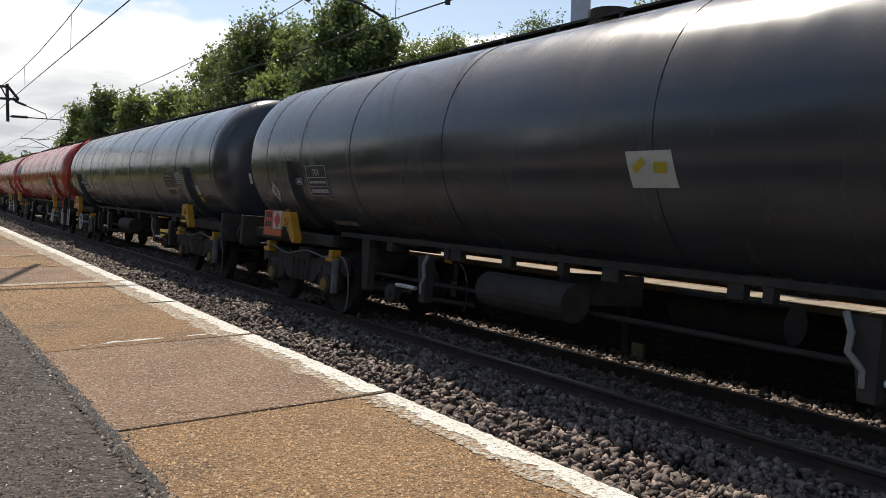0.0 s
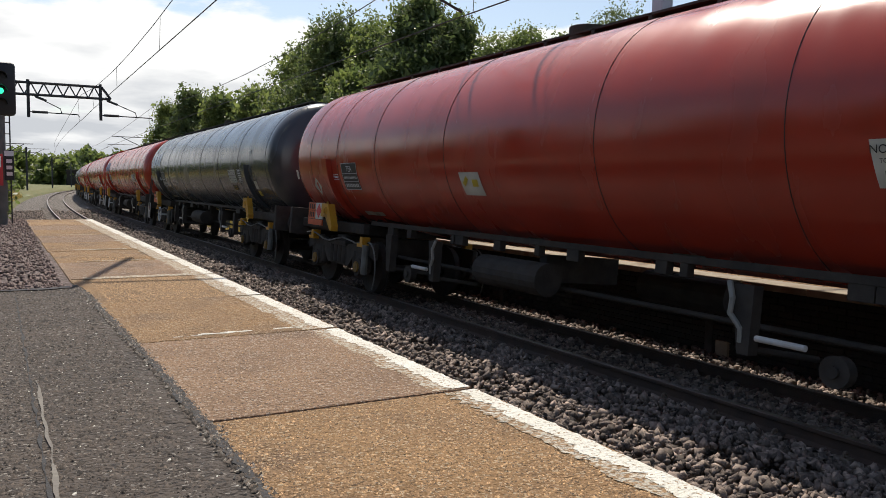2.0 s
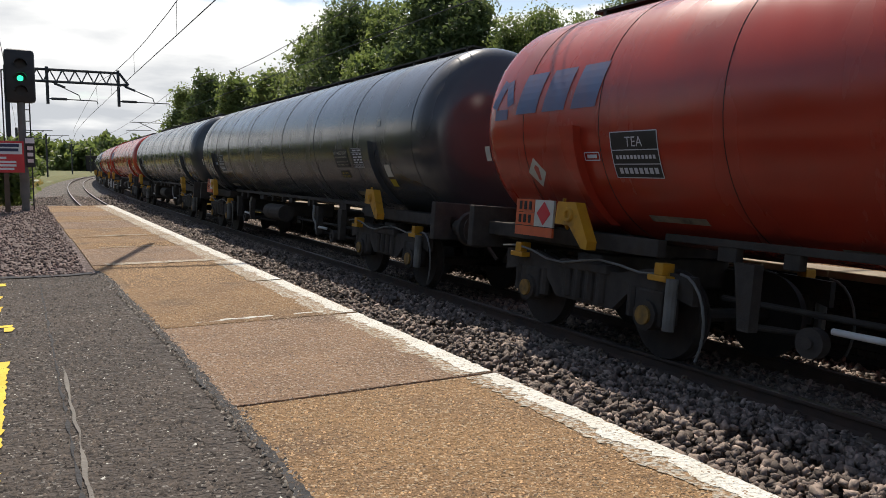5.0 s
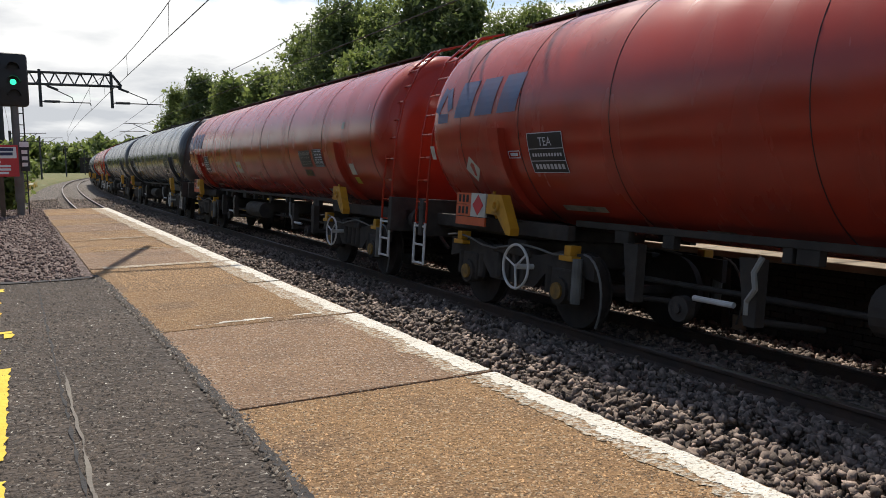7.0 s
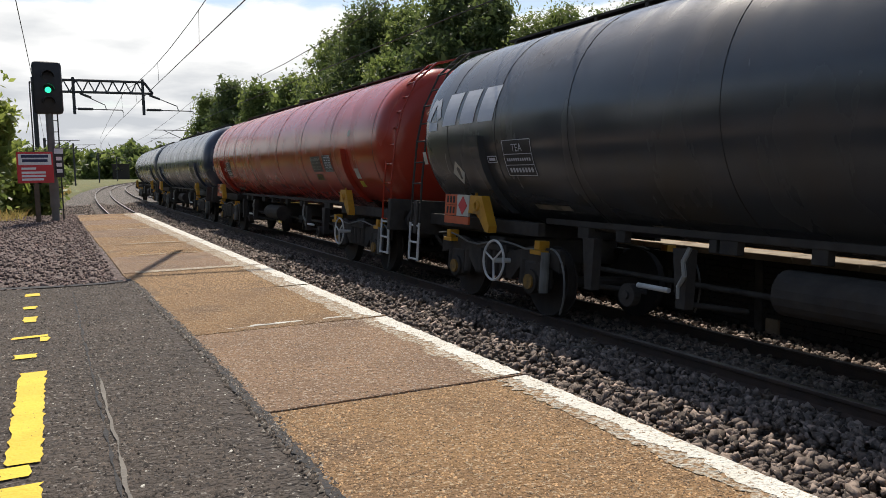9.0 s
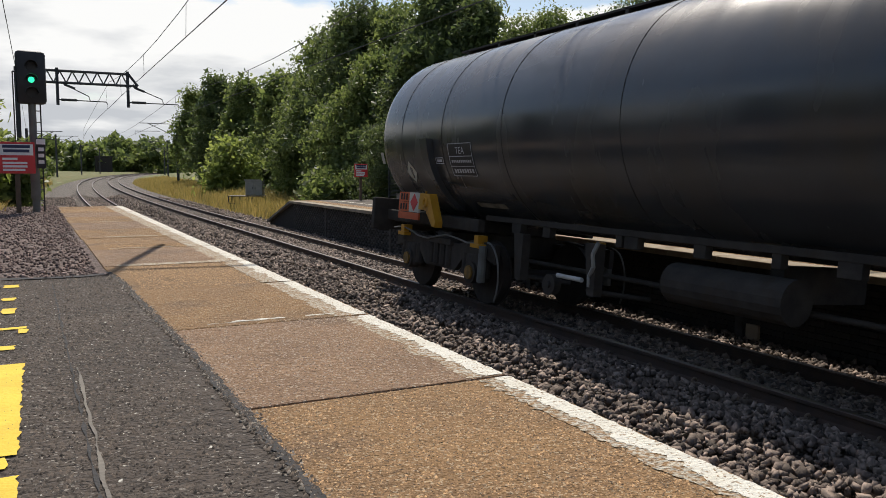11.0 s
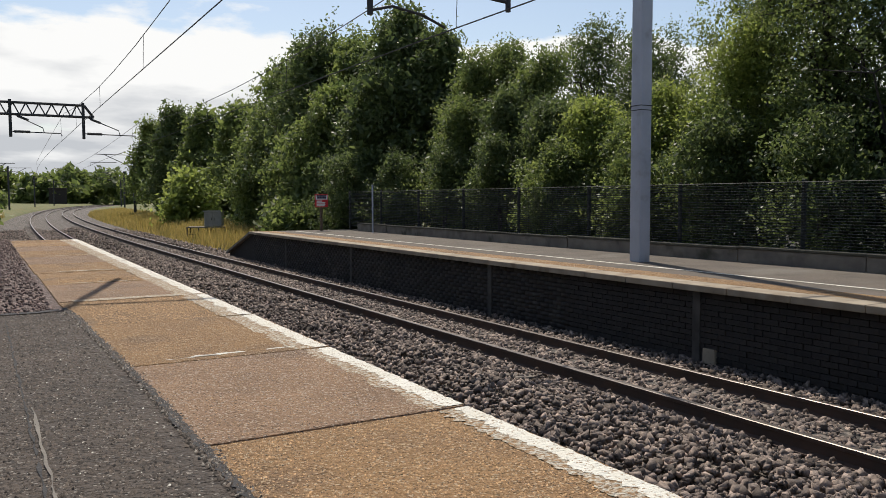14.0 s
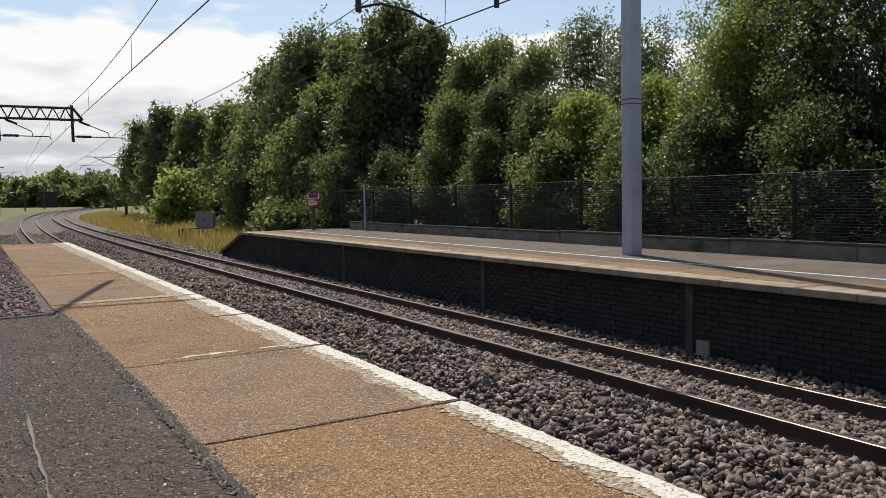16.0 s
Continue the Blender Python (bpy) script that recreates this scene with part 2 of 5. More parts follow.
BLUE = mat("tank_blue_grey_paint", (0.022, 0.034, 0.065), (0.03, 0.04, 0.06), 1.1, 0.28, bump=0.02, fine=30, coat=0.3, streaks=0.3)
SEAM = mat("weld_seam", (0.018, 0.015, 0.014), None, 5, 0.7)
UNDER = mat("grimy_underframe", (0.066, 0.058, 0.051), (0.044, 0.039, 0.035), 5, 0.85, bump=0.3, stain=(0.055, 0.043, 0.032), stain_scale=3, spec=0.25)
WHEEL = mat("wheel_steel", (0.052, 0.042, 0.036), (0.034, 0.029, 0.026), 5, 0.8, spec=0.25)
BYEL = mat("bracket_yellow", (0.55, 0.27, 0.012), (0.45, 0.21, 0.012), 5, 0.6, bump=0.1, stain=(0.2, 0.11, 0.02), stain_scale=5)
HWHITE = mat("handrail_white", (0.62, 0.62, 0.60), (0.5, 0.5, 0.48), 6, 0.6, bump=0.05)
HORANGE = mat("hazard_orange", (0.62, 0.12, 0.035), (0.52, 0.10, 0.03), 6, 0.6, bump=0)
PANEL = mat("panel_black", (0.015, 0.016, 0.018), None, 5, 0.5, bump=0)
LOGOW = mat("logo_white", (0.58, 0.60, 0.64), (0.52, 0.54, 0.58), 5, 0.5, bump=0)
LOGOB = mat("logo_blue", (0.07, 0.11, 0.22), (0.12, 0.10, 0.17), 4, 0.5, bump=0)
LABEL = mat("label_cream", (0.55, 0.53, 0.46), (0.46, 0.44, 0.38), 6, 0.6, bump=0)
DUSTY = mat("dusty_plate", (0.26, 0.23, 0.18), (0.17, 0.15, 0.12), 9, 0.7, bump=0, stain=(0.08, 0.07, 0.055), stain_scale=6)
LABELY = mat("label_yellow", (0.55, 0.40, 0.03), None, 6, 0.6, bump=0)
BARK = mat("bark", (0.055, 0.045, 0.036), (0.035, 0.03, 0.025), 6, 0.9, bump=0.5)
LEAF_A = leaf_mat("leaf_mid_green", (0.058, 0.090, 0.024), (0.138, 0.178, 0.052), 0.48)
LEAF_B = leaf_mat("leaf_dark_green", (0.042, 0.068, 0.021), (0.104, 0.140, 0.046), 0.42)
LEAF_C = leaf_mat("leaf_light_green", (0.100, 0.142, 0.032), (0.205, 0.250, 0.064), 0.54)
GRASSB = leaf_mat("grass_blade", (0.17, 0.155, 0.04), (0.36, 0.28, 0.09), 0.35)
CABINET = mat("cabinet_grey", (0.30, 0.30, 0.28), (0.24, 0.24, 0.22), 4, 0.6)
FLOWER = mat("willowherb_flower", (0.45, 0.08, 0.25), None, 4, 0.7, bump=0)


def glow(name, c, k):
    m = bpy.data.materials.new(name)
    m.use_nodes = True
    p = m.node_tree.nodes["Principled BSDF"]
    p.inputs["Base Color"].default_value = (*c, 1)
    p.inputs["Emission Color"].default_value, p.inputs["Emission Strength"].default_value = (*c, 1), k
    return m


GREENLAMP = glow("signal_green_lamp", (0.02, 0.85, 0.42), 1.6)


# ---- mesh helpers ----
def box(bm, x0, x1, y0, y1, z0, z1, bevel=0.0):
    m = Matrix.LocRotScale(((x0 + x1) / 2, (y0 + y1) / 2, (z0 + z1) / 2), None, (x1 - x0, y1 - y0, z1 - z0))
    r = bmesh.ops.create_cube(bm, size=1, matrix=m)
    if bevel:
        es = {e for v in r["verts"] for e in v.link_edges}
        bmesh.ops.bevel(bm, geom=list(es), offset=bevel, segments=2, affect="EDGES", profile=0.5)


def tube(bm, a, b, r, r2=None, seg=10):
    a, b = Vector(a), Vector(b)
    m = Matrix.Translation((a + b) / 2) @ (b - a).to_track_quat("Z", "Y").to_matrix().to_4x4()
    bmesh.ops.create_cone(bm, cap_ends=True, segments=seg, radius1=r, radius2=r if r2 is None else r2, depth=(b - a).length, matrix=m)


def pipe(bm, pts, r, seg=8):
    """One continuous tube bent along the points."""
    pts = [Vector(p) for p in pts]
    rows = []
    for i, p in enumerate(pts):
        way = (pts[min(i + 1, len(pts) - 1)] - pts[max(i - 1, 0)]).normalized()
        side = way.cross(Vector((0, 0, 1)) if abs(way.z) < 0.9 else Vector((0, 1, 0))).normalized()
        if rows and side.dot(last) < 0:
            side = -side
        up, last = way.cross(side), side
        rows.append([bm.verts.new(p + (side * math.cos(a) + up * math.sin(a)) * r) for a in np.linspace(0, 2 * math.pi, seg, endpoint=False)])
    for a, b in zip(rows, rows[1:]):
        for i in range(seg):
            bm.faces.new((a[i], a[(i + 1) % seg], b[(i + 1) % seg], b[i]))
    bm.faces.new(rows[0])
    bm.faces.new(rows[-1][::-1])


def ring(bm, c, axis, R, r, seg=28, seg2=8):
    """A torus round the axis x, y or z."""
    turn = {"x": pose(0, 0, 0, 0, 90, 0), "y": pose(0, 0, 0, 90, 0, 0), "z": Matrix()}[axis]
    vs = []
    for i in range(seg):
        u = 2 * math.pi * i / seg
        vs.append([])
        for j in range(seg2):
            w = 2 * math.pi * j / seg2
            p = turn @ Vector(((R + r * math.cos(w)) * math.cos(u), (R + r * math.cos(w)) * math.sin(u), r * math.sin(w)))
            vs[-1].append(bm.verts.new(Vector(c) + p))
    for i in range(seg):
        for j in range(seg2):
            bm.faces.new((vs[i][j], vs[(i + 1) % seg][j], vs[(i + 1) % seg][(j + 1) % seg2], vs[i][(j + 1) % seg2]))


def prism(bm, outline, x0, x1):
    """An outline of (y, z) points pushed from x0 to x1."""
    a = [bm.verts.new((x0, y, z)) for y, z in outline]
    b = [bm.verts.new((x1, y, z)) for y, z in outline]
    n = len(outline)
    bm.faces.new(a)
    bm.faces.new(b[::-1])
    for i in range(n):
        bm.faces.new((a[i], b[i], b[(i + 1) % n], a[(i + 1) % n]))


def finish(name, bm, material, smooth=False):
    bmesh.ops.recalc_face_normals(bm, faces=bm.faces)
    me = bpy.data.meshes.new(name)
    bm.to_mesh(me)
    bm.free()
    for m in (material if isinstance(material, (list, tuple)) else [material]):
        me.materials.append(m)
    if smooth:
        me.shade_smooth()
        me.set_sharp_from_angle(angle=radians(35))
    return me


def thing(name, bm, material, label="", category="", group="", kind="", smooth=False):
    return tagged(new(name, finish(name, bm, material, smooth)), label, category, group, kind)


def part(name, bm, material, parent, label="", smooth=False):
    ob = new(name, finish(name, bm, material, smooth))
    ob.parent = parent
    return tagged(ob, label)


def holder(name, m, label, category, group=""):
    ob = new(name)
    ob.empty_display_size = 0.3
    ob.matrix_basis = m
    return tagged(ob, label, category, group)


def arrays(name, verts, faces, material):
    """A mesh from numpy arrays with faces of one size."""
    me = bpy.data.meshes.new(name)
    k = faces.shape[1]
    me.vertices.add(len(verts))
    me.vertices.foreach_set("co", np.ascontiguousarray(verts, dtype=np.float32).ravel())
    me.loops.add(faces.size)
    me.loops.foreach_set("vertex_index", np.ascontiguousarray(faces, dtype=np.int32).ravel())
    me.polygons.add(len(faces))
    me.polygons.foreach_set("loop_start", np.arange(0, faces.size, k, dtype=np.int32))
    me.update(calc_edges=True)
    me.validate()
    me.materials.append(material)
    return me


# ---- the plan: x across the line, y along it, z = 0 the near platform ----
BEND = 30.0
CURVE = 0.00078
RAIL_Z = [-1.10, -1.215, -1.10, -1.222]
RAIL_X = [0.67, 2.175, 4.108, 5.613]
FAR_EDGE, FAR_Z = 6.39, -0.284
TRACK_X, TRACK_Z, CANT = 4.861, -1.161, math.degrees(math.atan(0.0815))


def bend(y):
    return CURVE / 2 * max(y - BEND, 0.0) ** 2


def heading(y):
    return math.atan(CURVE * max(y - BEND, 0.0))


def stations(a, b, step_near=2.0):
    ys, y = [a], a
    while y < b:
        y = min(b, y + (step_near if y < 120 else 8.0))
        ys.append(y)
    return ys


def sweep(bm, profile, ys, closed=True):
    """Carry a profile of (x, z) along the line's bend."""
    rows = []
    for y in ys:
        h = heading(y)
        rows.append([bm.verts.new((bend(y) + x * math.cos(h), y - x * math.sin(h), z)) for x, z in profile])
    n = len(profile)
    for a, b in zip(rows, rows[1:]):
        for i in range(n if closed else n - 1):
            bm.faces.new((a[i], a[(i + 1) % n], b[(i + 1) % n], b[i]))
    if closed:
        bm.faces.new(rows[0])
        bm.faces.new(rows[-1][::-1])


# ---- ground, ballast and rails ----
def ground_and_line():
    bm = bmesh.new()
    box(bm, -2500, 2500, -1500, 3500, -2.2, -1.75)
    thing("ground", bm, GRASS_GROUND, kind="structure")
    bm = bmesh.new()
    sweep(bm, [(-3.4, -1.9), (-1.2, -1.36), (0.2, -1.30), (2.5, -1.37), (3.1, -1.34), (3.8, -1.28), (6.0, -1.40), (7.0, -1.45), (9.2, -1.9)], stations(-60, 420))
    thing("ballast_bed", bm, BALLAST, "grey crushed stone ballast under the two tracks", "ballast", kind="structure")
    # grassy banks on both sides
    for name, prof in (("bank_east", [(7.6, -1.9), (8.6, -1.35), (12.0, -0.95), (40.0, 0.3), (60, -1.9)]), ("bank_west", [(-60, -1.9), (-40, -0.1), (-3.4, -0.75), (-2.2, -1.25), (-1.6, -1.9)])):
        bm = bmesh.new()
        sweep(bm, prof, stations(20.5 if "west" in name else 31.5, 400))
        thing(name, bm, GRASS_GROUND, kind="structure")
    bm = bmesh.new()
    box(bm, 11.2, 60, -60, 31.4, -1.9, -0.42)
    thing("ground_behind_fence", bm, SOIL, kind="structure")
    for x, z in zip(RAIL_X, RAIL_Z):
        rail = holder("rail", Matrix(), "rusty steel running rail with polished head", "rail", "running rails")
        ys = stations(-60, 420)
        bm = bmesh.new()
        sweep(bm, [(x - 0.07, z - 0.16), (x + 0.07, z - 0.16), (x + 0.07, z - 0.145), (x + 0.012, z - 0.125), (x + 0.012, z - 0.045), (x + 0.034, z - 0.035),
                   (x + 0.034, z - 0.006), (x - 0.034, z - 0.006), (x - 0.034, z - 0.035), (x - 0.012, z - 0.045), (x - 0.012, z - 0.125), (x - 0.07, z - 0.145)], ys)
        part("rail_web", bm, RAILSIDE, rail)
        bm = bmesh.new()
        sweep(bm, [(x - 0.034, z - 0.006), (x + 0.034, z - 0.006), (x + 0.026, z), (x - 0.026, z)], ys)
        part("rail_head", bm, RAILTOP, rail, "polished rail head")
    # sleepers with clips
    bm = bmesh.new()
    box(bm, -1.25, 1.25, -0.13, 0.13, -0.2, 0.0, 0.015)
    sl = finish("sleeper", bm, SLEEPER)
    bm = bmesh.new()
    box(bm, -0.05, 0.05, -0.06, 0.06, 0.0, 0.04, 0.01)
    ring(bm, (0, 0, 0.05), "y", 0.03, 0.012, 10, 6)
    cl = finish("rail_clip", bm, CLIP)
    for k, (x0, za, zb) in enumerate(((1.4225, RAIL_Z[0], RAIL_Z[1]), (TRACK_X, RAIL_Z[2], RAIL_Z[3]))):
        tilt = math.degrees(math.atan((za - zb) / 1.505))
        for i in range(118):
            y = -6 + i * 0.65
            h = heading(y)
            s = new("sleeper", sl)
            s.matrix_basis = pose(bend(y) + x0, y, (za + zb) / 2 - 0.178, 0, tilt, -math.degrees(h))
            tagged(s, "weathered concrete sleeper half buried in ballast", "sleeper", "sleepers of the tracks")
            if k == 1 and y < 30:
                for sx in (-0.86, -0.64, 0.64, 0.86):
                    c = new("rail_clip", cl)
                    c.parent, c.location = s, (sx, 0, 0)


def bed_z(x):
    return np.interp(x, [-1.2, 0.2, 2.3, 2.6, 3.2, 3.85, 4.1, 5.6, 6.0, 6.5], [-1.34, -1.28, -1.36, -1.31, -1.21, -1.25, -1.29, -1.40, -1.36, -1.33])


def stones():
    rng = np.random.default_rng(5)
    shapes = []
    cube = np.array([(x, y, z) for z in (-1, 1) for y in (-1, 1) for x in (-1, 1)], float) * 0.72
    quads = [(0, 2, 3, 1), (4, 5, 7, 6), (0, 1, 5, 4), (2, 6, 7, 3), (0, 4, 6, 2), (1, 3, 7, 5)]
    tris = np.array([t for a, b, c, d in quads for t in ((a, b, c), (a, c, d))])
    for _ in range(14):
        shapes.append((cube * rng.uniform(0.55, 1.25, cube.shape) + rng.normal(size=cube.shape) * 0.14, tris))

    def scatter(name, xs, ys, zs, size, material, label):
        V, Fc, o = [], [], 0
        for x, y, z, s in zip(xs, ys, zs, size):
            v, f = shapes[rng.integers(14)]
            q = rng.normal(size=4)
            w, a, b, c = q / np.linalg.norm(q)
            R = np.array([[1 - 2 * (b * b + c * c), 2 * (a * b - w * c), 2 * (a * c + w * b)], [2 * (a * b + w * c), 1 - 2 * (a * a + c * c), 2 * (b * c - w * a)],
                          [2 * (a * c - w * b), 2 * (b * c + w * a), 1 - 2 * (a * a + b * b)]])
            V.append((v * rng.uniform(0.5, 1.3, 3)) @ R * s + (x, y, z))
            Fc.append(f + o)
            o += len(v)
        tagged(new(name, arrays(name, np.concatenate(V), np.concatenate(Fc), material)), label, "ballast", kind="stuff")
    # the visible strip between the platforms, thinning with distance
    n = 44000
    y = 0.6 + 34 * rng.random(n) ** 1.7
    x = 2.2 + 4.25 * rng.random(n)
    keep = np.ones(n, bool)
    for r in RAIL_X:
        keep &= np.abs(x - r) > 0.075
    keep &= ~((np.abs((y + 6 + 0.325) % 0.65 - 0.325) < 0.11) & (x > 3.7) & (x < 6.05) & (rng.random(n) < 0.35))
    x, y = x[keep], y[keep]
    hump = 0.035 * np.sin(x * 5.1 + y * 0.7) * np.sin(y * 1.9)
    scatter("ballast_stones", x + CURVE / 2 * np.maximum(y - BEND, 0) ** 2, y, bed_z(x) + hump * (x < 3.8) + rng.uniform(-0.01, 0.03, len(x)), 0.022 + 0.032 * rng.random(len(x)) ** 1.8, STONE,
            "angular grey ballast stones between the rails and platforms")
    n = 15000
    y = 20 + 45 * rng.random(n) ** 1.4
    x = -1.6 + 10 * rng.random(n)
    keep = np.ones(n, bool)
    for r in RAIL_X:
        keep &= np.abs(x - r) > 0.09
    keep &= ~((y < 31) & (x > 6.4))
    x, y = x[keep], y[keep]
    scatter("far_ballast_stones", x + CURVE / 2 * np.maximum(y - BEND, 0) ** 2, y, np.where(x > 6.4, -1.4 - (x - 6.4) * 0.1, bed_z(np.minimum(x, 6.4))), rng.uniform(0.035, 0.065, len(x)), STONE,
            "angular grey ballast stones along the curved tracks")
    n = 8000
    x, y = -1.30 - 3.2 * rng.random(n) ** 1.2, 6.75 + 13.0 * rng.random(n) ** 1.15
    keep = y > 6.82 + 0.08 * np.sin(x * 9)
    x, y = x[keep], y[keep]
    scatter("chippings", x, y, np.full(len(x), -0.008) + rng.uniform(-0.004, 0.006, len(x)), rng.uniform(0.010, 0.022, len(x)), CHIPSTONE, "loose pinkish granite chippings beside the platform slabs")


CHIPSTONE = mat("chipping_stone", (0.20, 0.142, 0.122), (0.14, 0.102, 0.09), 9, 0.9, bump=0.2, island=0.5)


# ---- near platform ----
def ragged(bm, pts_a, pts_b, z):
    a = [bm.verts.new((x, y, z)) for x, y in pts_a]
    b = [bm.verts.new((x, y, z)) for x, y in pts_b]
    for i in range(len(a) - 1):
        bm.faces.new((a[i], a[i + 1], b[i + 1], b[i]))


def slab_west(y):
    """The west edge of the slabs, where the asphalt begins."""
    return float(np.interp(y, [0, 3.7, 4.85, 6.3, 7.2, 10, 19], [-1.09, -1.11, -1.14, -1.18, -1.235, -1.25, -1.34]))


def near_platform():
    rnd = random.Random(3)
    bm = bmesh.new()
    box(bm, -9, -0.10, -12, 19.3, -1.9, -0.09)
    plat = thing("platform_near", bm, MORTAR, "old station platform of concrete slabs and asphalt", "platform", kind="structure")
    bm = bmesh.new()
    box(bm, -9, -1.085, -12, 6.85, -0.089, -0.004, 0.004)
    part("asphalt", bm, ASPHALT, plat, "dark worn asphalt with pale chips")
    bm = bmesh.new()
    box(bm, -9, -1.13, 6.86, 19.9, -0.088, -0.012)
    part("chipping_bed", bm, CHIPS, plat, "pinkish granite chippings")
    # concrete edge slabs, one by one
    y0, pitch = -9.55, 1.54
    for i in range(19):
        a = y0 + i * pitch
        b = a + pitch - 0.012
        b, off = min(b, 19.2), rnd.uniform(-0.010, 0.010)
        bm = bmesh.new()
        box(bm, -1, rnd.uniform(-0.006, 0.006), a, b, -0.088, 0.0 + rnd.uniform(-0.004, 0.003), 0.008)
        for v in bm.verts:
            if v.co.x < -0.9:
                v.co.x += 1 + slab_west(v.co.y) + off
        part("slab", bm, SLAB_DULL if i in (8, 11, 14, 16) else SLAB, plat)
    # tar joint between slabs and asphalt
    bm = bmesh.new()
    ys = np.arange(-8, 7.0, 0.022)
    ragged(bm, [(slab_west(y) + 0.016 + 0.014 * noise.noise((1, y * 6, 0)) + rnd.uniform(-0.007, 0.007), y) for y in ys], [(slab_west(y) - 0.014 + 0.03 * noise.noise((2, y * 4, 0)) + rnd.uniform(-0.009, 0.009), y) for y in ys], 0.004)
    part("tar_joint", bm, PATCH, plat)
    bm = bmesh.new()
    ys = np.arange(-3, 6.5, 0.06)
    ragged(bm, [(-1.585 - 0.008 * y + rnd.uniform(-0.006, 0.006), y) for y in ys], [(-1.593 - 0.008 * y + rnd.uniform(-0.006, 0.006), y) for y in ys], 0.0005)
    part("asphalt_seam", bm, PATCH, plat)
    bm = bmesh.new()
    xs = np.arange(-4.5, -1.22, 0.06)
    ragged(bm, [(x, 6.80 + 0.05 * math.sin(x * 5) + rnd.uniform(-0.02, 0.02)) for x in xs], [(x, 6.90 + 0.05 * math.sin(x * 5) + rnd.uniform(-0.02, 0.02)) for x in xs], 0.004)
    part("asphalt_edge", bm, PATCH, plat)
    # a mended seam with pale filler
    bm = bmesh.new()
    ys = np.arange(1.6, 3.7, 0.025)
    mid = [-1.583 - 0.006 * (y - 2) + 0.012 * noise.noise((7, y * 5, 0)) for y in ys]
    wide = [0.0015 + 0.008 * max(0.0, 0.35 + noise.noise((8, y * 4, 0))) for y in ys]
    ragged(bm, [(x + w, y) for x, w, y in zip(mid, wide, ys)], [(x - w - rnd.uniform(0, 0.003), y) for x, w, y in zip(mid, wide, ys)], 0.002)
    part("seam_filler", bm, CONCRETE, plat)
    # worn white edge line, broken at every slab
    for i in range(19):
        a = y0 + i * pitch
        b = min(a + pitch - 0.03, 19.1)
        ys = np.arange(a + 0.01, b, 0.014)
        wide = -0.12 if a < 4 else -0.15
        for k, (w, m, z) in enumerate(((wide - 0.01 * max(a, 0) - 0.03, FADED, 0.003), (-0.095 - 0.003 * max(a, 0), WHITE, 0.0045))):
            bm = bmesh.new()
            ragged(bm, [(-0.012 + 0.012 * noise.noise((3 + k, y * 22, 0)) - 0.010 * abs(noise.noise((4, y * 5, 0))), y) for y in ys],
                   [(w + 0.035 * noise.noise((5, y * 30, k)) + 0.05 * noise.noise((0, y * 5, k)), y) for y in ys], z)
            part("edge_line", bm, m, plat, "worn white edge line" if k else "faded margin of the edge line")
    # pale worn cross lines at slab joints
    for y, x0, x1, w in ((4.385, -0.92, -0.62, 0.010), (4.395, -0.78, -0.48, 0.03), (4.40, -0.36, -0.16, 0.02), (7.34, -1.12, -0.16, 0.14), (9.0, -1.05, -0.3, 0.05), (10.55, -1.0, -0.35, 0.09), (13.6, -1.0, -0.3, 0.06)):
        bm = bmesh.new()
        xs = np.arange(x0, x1, 0.03)
        ragged(bm, [(x, y + rnd.uniform(-0.008, 0.004)) for x in xs], [(x, y + w + rnd.uniform(-0.012, 0.01)) for x in xs], 0.004)
        part("cross_line", bm, WHITE if 4 < y < 5 else FADED, plat)
    # exposed aggregate of the slabs and of the asphalt, and the crumbling joint between them
    rng = np.random.default_rng(21)

    def crumbs(name, x, y, z, s, flat, material, label):
        n = len(x)
        a = rng.uniform(0, 2 * math.pi, n)
        c = np.stack([x, y, z], 1)
        vs = []
        for k in range(4):
            q = a + k * math.pi / 2 + rng.uniform(-0.5, 0.5, n)
            r = s * rng.uniform(0.6, 1.2, n)
            vs.append(c + np.stack([np.cos(q) * r, np.sin(q) * r, np.full(n, -0.002)], 1))
        vs.append(c + np.stack([rng.normal(size=n) * s * 0.25, rng.normal(size=n) * s * 0.25, s * flat * rng.uniform(0.5, 1.2, n)], 1))
        v = np.stack(vs, 1).reshape(-1, 3)
        f = (np.arange(n)[:, None, None] * 5 + np.array([(0, 1, 4), (1, 2, 4), (2, 3, 4), (3, 0, 4)])[None]).reshape(-1, 3)
        ob = new(name, arrays(name, v, f, material))
        ob.parent = plat
        tagged(ob, label, kind="stuff")
    n = 60000
    y = 1.0 + 8.5 * rng.random(n) ** 1.5
    x = -1.07 * rng.random(n) - 0.01
    joint = np.abs((y - y0 + pitch / 2) % pitch - pitch / 2) > 0.02
    paint = x < -0.10 + 0.05 * rng.random(n)
    keep = joint & paint
    crumbs("slab_aggregate", x[keep], y[keep], np.full(keep.sum(), 0.0), rng.uniform(0.0035, 0.0085, keep.sum()), 0.55, AGGREGATE, "exposed stone aggregate of the slabs")
    n = 30000
    y = 1.6 + 5.2 * rng.random(n) ** 1.4
    x = -1.21 - 1.65 * rng.random(n)
    crumbs("asphalt_aggregate", x, y, np.full(n, -0.004), rng.uniform(0.004, 0.011, n), 0.7, TARCHIP, "rough stone chips of the asphalt")
    n = 260
    y = 1.6 + 5.2 * rng.random(n)
    x = -1.13 - 1.7 * rng.random(n)
    crumbs("pale_chips", x, y, np.full(n, -0.003), rng.uniform(0.004, 0.008, n), 0.5, LABEL, "pale chips in the asphalt")
    n = 2600
    y = 1.5 + 5.3 * rng.random(n) ** 1.2
